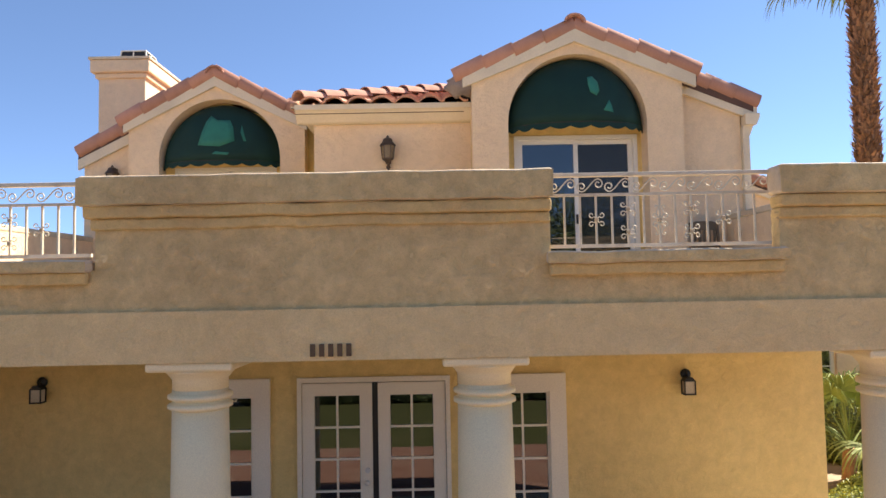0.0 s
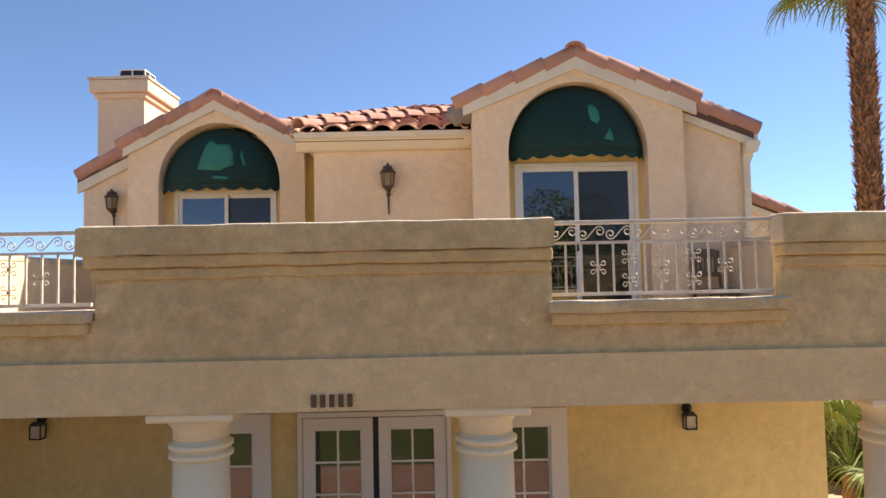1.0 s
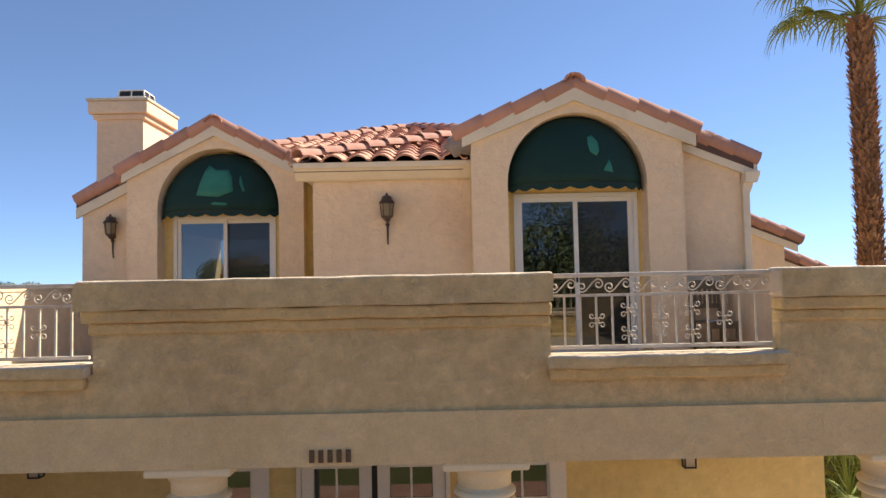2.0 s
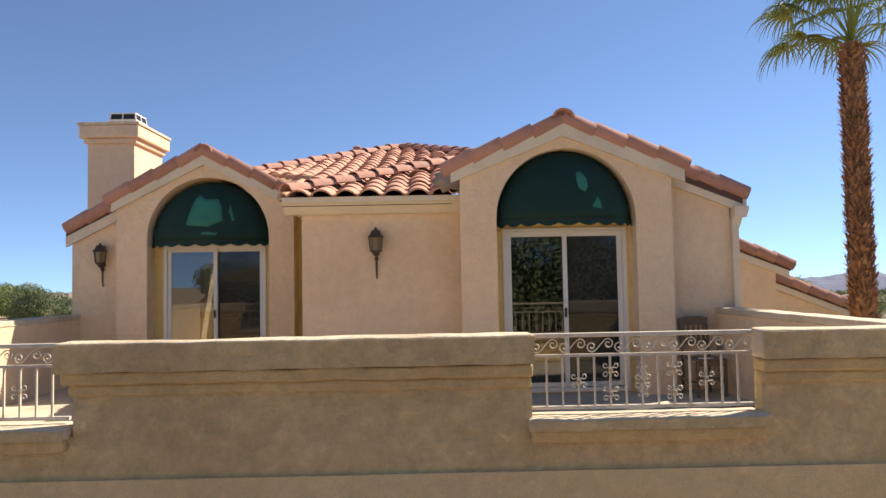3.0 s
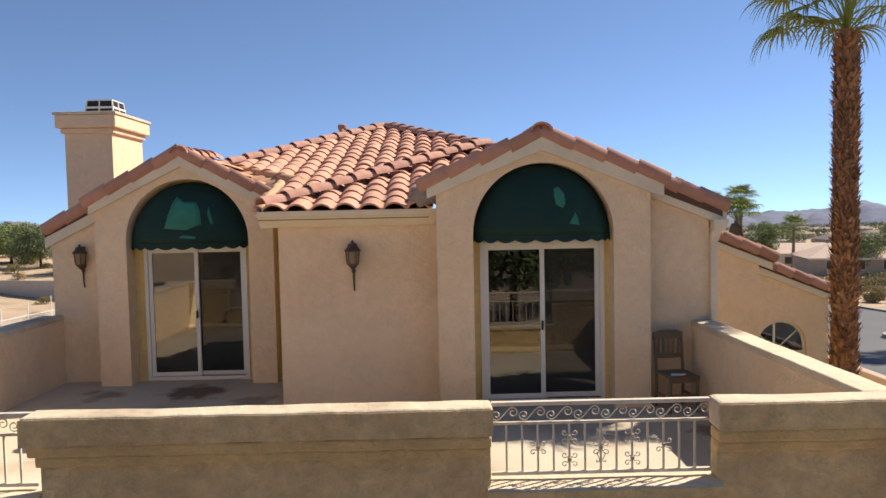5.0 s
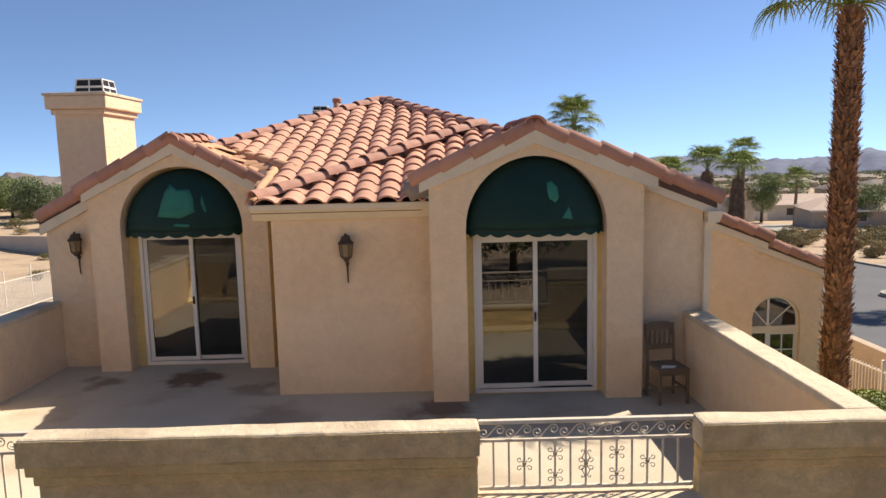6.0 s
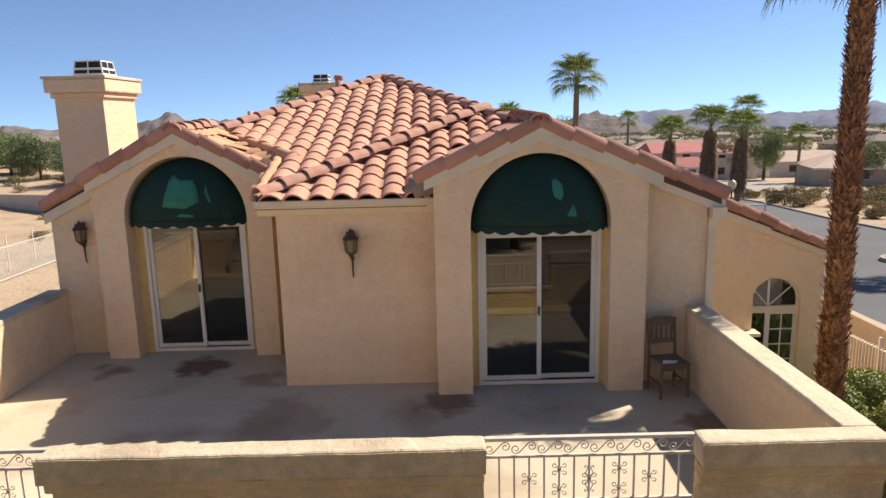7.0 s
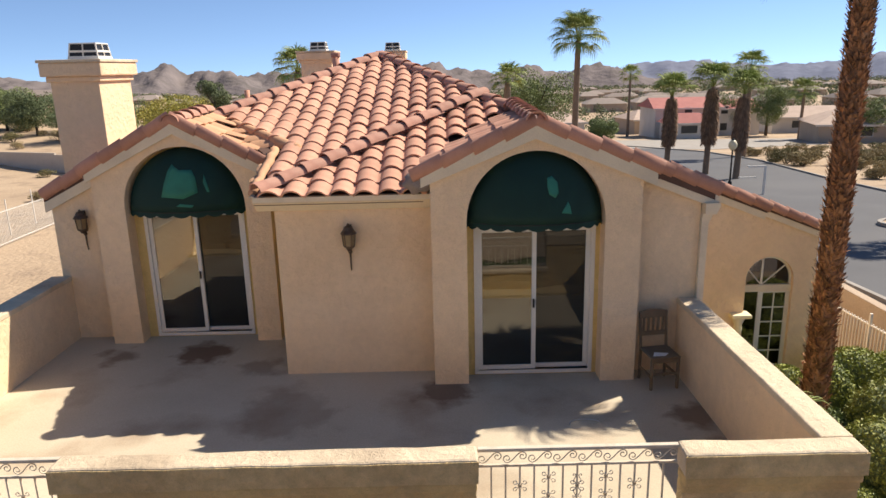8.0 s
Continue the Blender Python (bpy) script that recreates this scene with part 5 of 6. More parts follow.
def tree(name, at, h, rx, rz, seed, mat, label, n=2600, leaf=0.32, group=""):
    t = thing(name, at, label, "tree", group)
    q = random.Random(seed)
    zc = h - rz
    part("trunk", tube(bmesh.new(), [(0, 0, -0.3), (0.05 * h * 0.1, 0, zc * 0.5), (0.1, 0.05, zc)], 0.035 * h, 8, 0.018 * h), M_BARK, t, smooth=True)
    for i in range(5):
        a = i * 1.26 + q.uniform(-0.3, 0.3)
        part("limb", tube(bmesh.new(), [(0.08, 0.04, zc * 0.75), (rx * 0.3 * math.cos(a), rx * 0.3 * math.sin(a), zc), (rx * 0.6 * math.cos(a), rx * 0.6 * math.sin(a), zc + rz * 0.4)], 0.014 * h, 6, 0.005 * h), M_BARK, t)
    leaf_cloud("crown", blobs_for(rx, rz, zc, 14, seed), n, leaf, mat, t, seed)
    return t


def shrub(name, at, r, h, seed, mat, label, n=500, leaf=0.09, group=""):
    t = thing(name, at, label, "shrub", group)
    q = random.Random(seed)
    for i in range(4):
        a = i * 1.57 + q.uniform(-.4, .4)
        part("stem", tube(bmesh.new(), [(0, 0, -0.1), (r * 0.3 * math.cos(a), r * 0.3 * math.sin(a), h * 0.35), (r * 0.6 * math.cos(a), r * 0.6 * math.sin(a), h * 0.7)], 0.02 + 0.02 * r, 5, 0.008), M_BARK, t)
    leaf_cloud("foliage", [(b[0], b[1], max(b[2], b[5] * 0.8), b[3], b[4], b[5]) for b in blobs_for(r, h * 0.55, h * 0.5, 9, seed)], n, leaf, mat, t, seed)
    return t


# ---- palms ----
def frond_mesh(name, el, length, fan, n=30, seed=0):
    """Fan palm leaf that leaves the trunk at the angle el (degrees): a bowed stalk and narrow blades whose tips hang."""
    q = random.Random(seed)
    v, f = [], []

    def strip(pts, widths, side):
        base = len(v)
        for p, w in zip(pts, widths):
            v.append(tuple(p - side * w))
            v.append(tuple(p + side * w))
        for i in range(len(pts) - 1):
            a = base + 2 * i
            f.append((a, a + 1, a + 3, a + 2))

    d, p = Vector((math.cos(radians(el)), 0, math.sin(radians(el)))), Vector((0, 0, 0))
    stalk = [p.copy()]
    for _ in range(5):
        p = p + d * (length / 5)
        stalk.append(p.copy())
        d = (d + Vector((0, 0, -0.13 * math.cos(radians(el)) - 0.02))).normalized()
    strip(stalk, (0.028, 0.02, 0.016, 0.014, 0.012, 0.01), Vector((0, 1, 0)))
    strip(stalk, (0.02, 0.015, 0.012, 0.01, 0.01, 0.008), Vector((0, 0, 1)))
    y = Vector((0, 1, 0))
    for i in range(n):
        a = radians(-105 + 210 * i / (n - 1)) + q.uniform(-0.05, 0.05)
        t = (d * math.cos(a) + y * math.sin(a) + d.cross(y) * (0.12 * math.cos(2 * a) * -1)).normalized()
        L = fan * q.uniform(0.8, 1.1) * (1 - 0.2 * abs(a) / 1.8)
        p = stalk[-1] + t * 0.02
        pts = [p.copy()]
        for k in range(6):
            p = p + t * (L / 6)
            pts.append(p.copy())
            t = (t + Vector((q.uniform(-0.05, 0.05), q.uniform(-0.05, 0.05), -0.10 - 0.16 * k))).normalized()
        side = (y * math.cos(a) - d * math.sin(a) + Vector((0, 0, 0.4 if i % 2 else -0.4))).normalized()
        strip(pts, (0.010, 0.022 * fan, 0.024 * fan, 0.020 * fan, 0.014 * fan, 0.008 * fan, 0.002), side)
    me = bpy.data.meshes.new(name)
    me.from_pydata(v, [], f)
    me.materials.append(M_PALM)
    return me


FRONDS = [frond_mesh("frond", el, ln, 0.95, 30, 3 + k) for k, (el, ln) in enumerate(((84, 0.9), (76, 1.05), (66, 1.15), (56, 1.2), (45, 1.2), (33, 1.15), (14, 1.05), (-8, 0.95)))]


def palm(at, base, height, r0, r1, count, label, scale=1.0, boots=0, skirt=0.0, seed=0, group="palm trees", bark=None, low=6):
    """Fan palm. base is where it stands; at is the trunk's top relative to it."""
    p = thing("palm_tree", base, label, "palm tree", group)
    q = random.Random(seed)
    lean = Vector(at)
    bm = bmesh.new()
    levels = 26
    rings = []
    for j in range(levels + 1):
        t = j / levels
        c = lean * t + Vector((0, 0, -0.2 if j == 0 else height * t))
        r = r0 + (r1 - r0) * t
        if t > 0.95:
            r *= 0.85
        rings.append([bm.verts.new(c + Vector((math.cos(a), math.sin(a), 0)) * r * (1 + 0.10 * noise.noise(Vector((a * 2, t * 30, seed))))) for a in [2 * math.pi * k / 16 for k in range(16)]])
    for a, b in zip(rings, rings[1:]):
        for k in range(16):
            bm.faces.new((a[k], a[(k + 1) % 16], b[(k + 1) % 16], b[k]))
    bm.faces.new(rings[-1])
    trunk = part("trunk", bm, bark or M_TRUNK, p, smooth=True)
    if boots:
        v, f = [], []
        for i in range(boots):
            t = 0.03 + 0.95 * i / boots + q.uniform(-0.004, 0.004)
            a = i * 2.399963 + q.uniform(-0.15, 0.15)
            r = r0 + (r1 - r0) * t
            c = lean * t + Vector((0, 0, height * t))
            o, s = Vector((math.cos(a), math.sin(a), 0)), Vector((-math.sin(a), math.cos(a), 0))
            w, L, out = q.uniform(0.014, 0.05), q.uniform(0.05, 0.17), q.uniform(0.02, 0.11)
            k = len(v)
            b0 = c + o * (r * 0.94)
            tipv = b0 + o * out + Vector((0, 0, L)) + s * q.uniform(-0.06, 0.06)
            v += [tuple(b0 - s * w), tuple(b0 + s * w), tuple(tipv + s * w * 0.45), tuple(tipv - s * w * 0.45), tuple(b0 + o * 0.035 + Vector((0, 0, L * 0.25)))]
            f += [(k, k + 1, k + 4), (k + 1, k + 2, k + 4), (k + 2, k + 3, k + 4), (k + 3, k, k + 4)]
        tagged(mesh_object("leaf_base_fringe", v, f, M_TRUNK, trunk), "ragged brown leaf bases", "", "", "stuff")
    if skirt:
        v, f = [], []
        for i in range(2200):
            t = q.uniform(0.36, 0.97)
            a = q.uniform(0, 6.28)
            r = skirt * (0.55 + 0.45 * math.sin(math.pi * min(1, (t - 0.2) / 0.8))) * q.uniform(0.75, 1.05)
            c = lean * t + Vector((r * math.cos(a), r * math.sin(a), height * t))
            s = Vector((-math.sin(a), math.cos(a), q.uniform(-0.5, 0.5))) * q.uniform(0.04, 0.085)
            dn = Vector((math.cos(a) * 0.2, math.sin(a) * 0.2, -q.uniform(0.15, 0.45)))
            k = len(v)
            v += [tuple(c - s), tuple(c + s), tuple(c + dn)]
            f.append((k, k + 1, k + 2))
        tagged(mesh_object("dry_skirt", v, f, M_DRYPALM, trunk), "shaggy skirt of dead fronds", "", "", "stuff")
    top = lean + Vector((0, 0, height))
    for i in range(count):
        u = (i + 0.5) / count
        az = i * 2.399963 + q.uniform(-0.2, 0.2)
        o = new("frond", FRONDS[min(low - 1, int(u * low))])
        o.parent = p
        o.matrix_basis = Matrix.Translation(top + Vector((0, 0, 0.1 - 0.2 * u * scale))) @ Euler((q.uniform(-0.12, 0.12), q.uniform(-0.12, 0.12), az)).to_matrix().to_4x4() @ Matrix.Scale(scale * q.uniform(0.88, 1.1), 4)
    return p


palm((0.02, 0, 0), (6.63, 11.9, -0.1), 8.25, 0.19, 0.15, 38, "tall fan palm with a shaggy red-brown trunk", 0.92, 3200, 0.0, 1)
# the last palm is out of view, added for its shadow on the road
for (x, y, h, sk, sc, cnt, sd) in ((10.05, 52.52, 10.6, 0.0, 1.4, 40, 2), (20.18, 62.05, 6.6, 0.58, 1.4, 30, 3), (22.6, 59.19, 7.3, 0.6, 1.4, 30, 4), (23.59, 55.37, 6.6, 0.55, 1.35, 30, 5), (33.16, 76.34, 9.2, 0.0, 1.4, 26, 6),
                                   (33.15, 123.99, 10.4, 0.0, 1.4, 20, 7), (53.83, 104.93, 6.6, 0.0, 1.6, 22, 8), (4.06, 42.98, 7.6, 0.0, 0.75, 22, 9), (-7.02, 36.31, 8.1, 0.0, 0.85, 36, 10), (25.79, 32.88, 9.0, 0.0, 1.2, 26, 11)):
    palm((0.15, 0, 0), (x, y, land_z(x, y)), h, 0.26, 0.2, cnt + 12, "fan palm with a skirt of dead fronds beside the street" if sk else "slender fan palm with a round green crown", sc * 0.92, 0, sk, sd, "palm trees", M_GREYBARK, 5 if sk else 7)
young = palm((0.05, 0, 0), (5.35, 10.7, 0), 0.7, 0.1, 0.09, 18, "young bright green fan palm beside the house", 0.72, 0, 0, 21)

# ---- hedges by the house ----
def hedge(name, blobs, n, size, mat, label, seed):
    t = thing(name, (blobs[0][0], blobs[0][1], 0), label, "hedge")
    bx, by = blobs[0][0], blobs[0][1]
    loc = [(b[0] - bx, b[1] - by, b[2], b[3], b[4], b[5]) for b in blobs]
    for i, b in enumerate(loc):
        part("stem", tube(bmesh.new(), [(b[0], b[1], -0.05), (b[0] + 0.1, b[1], b[2] * 0.6), (b[0] - 0.05, b[1] + 0.1, b[2] + b[5] * 0.4)], 0.03, 6, 0.012), M_BARK, t)
        # dark solid core in place of the shaded inside of the hedge
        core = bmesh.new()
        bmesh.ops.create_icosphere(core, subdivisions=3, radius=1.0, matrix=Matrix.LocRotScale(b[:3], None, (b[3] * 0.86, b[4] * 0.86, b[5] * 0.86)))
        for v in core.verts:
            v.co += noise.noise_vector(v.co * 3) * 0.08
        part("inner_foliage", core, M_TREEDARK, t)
    leaf_cloud("foliage", loc, n, size, mat, t, seed, 0.82)


hedge("hedge", [(8.0, 11.54, 0.63, 0.9, 0.9, 0.95), (8.4, 10.58, 0.63, 0.9, 0.9, 0.95), (7.3, 10.58, 0.53, 0.9, 0.9, 0.85), (8.8, 12.3, 0.63, 0.8, 0.8, 0.95), (7.4, 9.82, 0.48, 0.8, 0.7, 0.75)], 42000, 0.033, M_LEAF, "dense clipped green hedge beside the palm", 31)
hedge("hedge", [(8.1, 13.25, 0.58, 0.85, 0.6, 0.9), (8.9, 13.16, 0.58, 0.6, 0.6, 0.85), (6.7, 13.06, 0.48, 0.6, 0.5, 0.75), (7.4, 12.87, 0.53, 0.6, 0.5, 0.85)], 26000, 0.033, M_LEAFY, "clipped yellow-green hedge round the palm trunk", 32)
hedge("hedge", [(5.3, 9.63, 0.23, 0.75, 0.5, 0.45), (6.2, 9.92, 0.23, 0.7, 0.6, 0.45), (4.6, 9.25, 0.18, 0.5, 0.45, 0.4)], 26000, 0.026, M_LEAFY, "low bright green clipped hedge by the house corner", 33)
hedge("hedge", [(6.3, 11.44, 0.48, 0.6, 0.5, 0.6), (6.9, 11.92, 0.38, 0.5, 0.5, 0.55)], 6000, 0.05, M_TREE, "dark green shrub behind the clipped hedge", 34)

# hedge row behind the camera, added to darken the reflections in the doors
for hx in (-9, -3, 3, 9):
    hedge("hedge", [(hx - 1.9, -3.9, 0.35, 1.2, 0.45, 0.45), (hx, -3.9, 0.35, 1.3, 0.45, 0.48), (hx + 1.9, -3.9, 0.35, 1.2, 0.45, 0.45)], 6000, 0.06, M_TREEDARK, "low dark hedge added beyond the lawn for the door reflections", 60 + hx)

# ---- fences and garden walls ----
def picket_fence(name, a, b, z0, h, step, label, post=2.4, r=0.011):
    a, b = Vector((*a, z0)), Vector((*b, z0))
    t = thing(name, a, label, "fence")
    a.z += fall(a.y)
    b.z += fall(b.y)
    t.location = a
    d = b - a
    n = int(d.length / step)
    for zz in (0.15, h - 0.05):
        part("rail", tube(bmesh.new(), [(0, 0, zz), tuple(d + Vector((0, 0, zz)))], r * 1.9, 4), M_FENCE, t)
    me = bpy.data.meshes.new("picket")
    bm = boxed(-r, r, -r, r, 0.08, h)
    bm.to_mesh(me)
    bm.free()
    me.materials.append(M_FENCE)
    for i in range(min(n, 290)):
        piece("picket", me, t, Matrix.Translation(d * (i / n)))
    k = max(1, int(d.length / post))
    for i in range(k + 1):
        p = d * (i / k)
        part("post", boxed(p.x - 2.3 * r, p.x + 2.3 * r, p.y - 2.3 * r, p.y + 2.3 * r, -0.05, h + 0.06), M_FENCE, t)


picket_fence("picket_fence", (9.4, 12.0), (9.7, 21.07), 0.0, 1.45, 0.12, "white metal picket fence beside the garden wall")
picket_fence("iron_fence", (-20.3, 25.8), (-23.0, 43.9), 0.0, 1.75, 0.14, "white iron fence on the sandy lot", 3.0, 0.009)
structure("wall_garden", boxed(9.95, 10.2, 7.72, 23.45, -1.0, 1.45, bevel=0.02), M_BLOCK, "tan block garden wall beside the street", "garden wall")
bm = bmesh.new()
for (x0, y0), (x1, y1) in (((-77.45, 94.45), (-50.84, 80.15)), ((-50.84, 80.15), (-40.98, 74.72)), ((-40.98, 74.72), (-23.22, 65.86))):
    d = Vector((x1 - x0, y1 - y0)).normalized()
    nn = Vector((-d.y, d.x)) * 0.1
    prism(bm, [(x0 + nn.x, y0 + nn.y), (x1 + nn.x, y1 + nn.y), (x1 - nn.x, y1 - nn.y), (x0 - nn.x, y0 - nn.y)], "z", -0.5, 2.1 if x0 > -49 or x0 < -60 else 2.3)
laid(structure("wall_lot", bm, M_GREYWALL, "long grey-tan block wall across the sandy lot", "garden wall"))


# ---- houses further off ----
def far_house(at, w, d, h, rise, roof_mat, wall_mat, label, hip=0.5, rz=0.0, windows=((0.2, 0.5),), storeys=1):
    """Walls, hipped or gabled roof with overhang, and window openings with panes facing the deck."""
    t = thing("house", at, label, "house", "", rz)
    part("wall", boxed(-w / 2, w / 2, 0, d, -1.0, h), wall_mat, t)
    o = 0.5
    bm = bmesh.new()
    r0 = [bm.verts.new(p) for p in ((-w / 2 - o, -o, h - 0.1), (w / 2 + o, -o, h - 0.1), (w / 2 + o, d + o, h - 0.1), (-w / 2 - o, d + o, h - 0.1))]
    e = d / 2 * hip
    ra, rb = bm.verts.new((-w / 2 - o + e, d / 2, h + rise)), bm.verts.new((w / 2 + o - e, d / 2, h + rise))
    for fc in ((r0[0], r0[1], rb, ra), (r0[1], r0[2], rb), (r0[2], r0[3], ra, rb), (r0[3], r0[0], ra), (r0[3], r0[2], r0[1], r0[0])):
        bm.faces.new(fc)
    roof = part("roof", bm, roof_mat, t)
    part("fascia", boxed(-w / 2 - o, w / 2 + o, -o - 0.05, -o, h - 0.3, h - 0.05), M_HOUSEWHITE, roof)
    for s in range(storeys):
        z = 0.9 + s * 2.8
        for u, ww in windows:
            x = -w / 2 + u * w
            f = part("window", boxed(x - ww / 2 - 0.1, x + ww / 2 + 0.1, -0.06, 0.0, z - 0.1, z + 1.3), M_HOUSEWHITE, t)
            part("pane", boxed(x - ww / 2, x + ww / 2, -0.08, -0.05, z, z + 1.2), M_DARKPANE, f)
    return t


far_house((41.7, 118.27, land_z(41.7, 118.27)), 11, 9, 4.9, 1.5, M_REDROOF, M_HOUSEWHITE, "white two-storey house with a red tile roof", 0.1, 0, ((0.2, 1.4), (0.5, 1.2), (0.8, 1.4)), 2)
far_house((50.2, 120.18, land_z(50.2, 120.18)), 9, 8, 4.6, 1.3, M_REDROOF, M_HOUSEWHITE, "white house wing with a red tile roof", 0.1, 0, ((0.3, 1.4), (0.7, 1.8)), 2)
far_house((40.0, 112.55, land_z(40.0, 112.55)), 7, 4, 2.6, 1.4, M_REDROOF, M_HOUSEWHITE, "low porch wing with a red tile roof", 0.9, 0, ((0.5, 2.6),))
g = far_house((56.5, 93.49, land_z(56.5, 93.49)), 11, 10, 2.5, 1.9, M_PINKROOF, M_HOUSETAN, "tan bungalow with a pale hipped roof and garage", 0.9, -14, ((0.28, 2.4), (0.5, 2.2), (0.85, 1.0)))
far_house((43.61, 133.52, land_z(43.61, 133.52)), 14, 9, 2.8, 1.5, M_PINKROOF, M_HOUSETAN, "tan bungalow behind the street", 0.7, 10, ((0.3, 2.0),))
far_house((65.3, 122.08, land_z(65.3, 122.08)), 14, 9, 2.8, 1.6, M_PINKROOF, M_HOUSEWHITE, "pale bungalow behind the street", 0.7, -10, ((0.3, 2.0),))
far_house((19.3, 122.08, land_z(19.3, 122.08)), 12, 9, 2.8, 1.6, M_PINKROOF, M_HOUSEWHITE, "pale bungalow with a grey roof", 0.7, 6, ((0.3, 2.0),))
far_house((-26.6, 125.9, land_z(-26.6, 125.9)), 12, 9, 2.8, 1.8, M_PINKROOF, M_HOUSETAN, "tan bungalow beyond the sandy lot", 0.7, 12, ((0.3, 2.0),))
far_house((-84.6, 125.9, land_z(-84.6, 125.9)), 12, 9, 3.2, 1.8, M_PINKROOF, M_HOUSETAN, "tan house at the edge of the sandy lot", 0.5, 20, ((0.5, 2.0),))
far_house((-12, -32, 0), 13, 9, 3.0, 2.4, M_RIDGE, M_HOUSETAN, "tan house with a tile roof across the lawn", 0.6, 180, ((0.3, 2.0),))
far_house((-2.4, 20.6, -0.4), 8, 9, 4.9, 1.7, M_RIDGE, M_WALL, "neighbouring cream house with a terracotta roof", 0.8, 0, ((0.3, 1.5),), 2)
chimney((-4.1, 22.97, -0.5), 0.95, 1.1, 8.0, "cream stucco chimney of the neighbouring house")
chimney((-1.8, 24.9, -0.6), 0.75, 1.1, 8.1, "cream stucco chimney of the neighbouring house")
bin_ = thing("wheelie_bin", (50.5, 87.3, land_z(50.5, 87.3)), "blue plastic wheelie bin by the garage", "bin")
part("tub", boxed(-0.4, 0.4, -0.4, 0.4, 0.05, 1.0, bevel=0.05), M_BLUE, bin_)
part("lid", boxed(-0.45, 0.45, -0.45, 0.45, 1.0, 1.1, bevel=0.03), M_BLUE, bin_)

lp = thing("street_lamp", (21.35, 51.1, fall(51.1)), "short black street lamp with a cream globe", "street lamp")
part("pole", lathe(bmesh.new(), [(0.14, 0), (0.14, 0.3), (0.07, 0.4), (0.055, 2.6), (0.1, 2.65)], 12), M_BLACK, lp)
k = bmesh.new()
bmesh.ops.create_uvsphere(k, u_segments=16, v_segments=12, radius=0.34, matrix=Matrix.LocRotScale((0, 0, 2.98), None, (0.9, 0.9, 1.1)))
part("globe", k, M_GLOBE, lp, smooth=True)
part("finial", lathe(bmesh.new(), [(0.1, 3.32), (0.12, 3.36), (0.02, 3.5)], 10), M_BLACK, lp)
bar = thing("gate_frame", (21.4, 45.85, fall(45.85)), "white metal post with two arms beside the street", "post")
part("post", boxed(-0.06, 0.06, -0.06, 0.06, 0, 1.95), M_FENCE, bar)
part("arm", boxed(-1.2, 0.06, -0.05, 0.05, 1.85, 1.95), M_FENCE, bar)
part("arm", boxed(-1.7, -0.6, -0.05, 0.05, 1.15, 1.22), M_FENCE, bar)

# parked pickup at the edge of the lot
def pickup(at, rz):
    t = thing("pickup_truck", at, "silver pickup truck parked beside the sandy lot", "pickup truck", "", rz)
    part("body", prism(bmesh.new(), [(-2.6, 0.45), (2.6, 0.45), (2.6, 1.05), (1.3, 1.15), (0.7, 1.8), (-0.6, 1.85), (-0.75, 1.15), (-2.6, 1.15)], "y", -0.9, 0.9), M_CAR, t)
    part("window", prism(bmesh.new(), [(-0.5, 1.2), (1.05, 1.2), (0.62, 1.7), (-0.5, 1.74)], "y", -0.92, 0.92), M_DARKPANE, t)
    for x in (-1.6, 1.7):
        for y in (-0.82, 0.82):
            w = part("wheel", tube(bmesh.new(), [(x, y - 0.12, 0.38), (x, y + 0.12, 0.38)], 0.38, 18), M_TYRE, t)
            part("rim", tube(bmesh.new(), [(x, y - 0.13, 0.38), (x, y + 0.13, 0.38)], 0.22, 12), M_STEEL, w)


pickup((-76, 122.1, land_z(-76, 122.1)), 15)

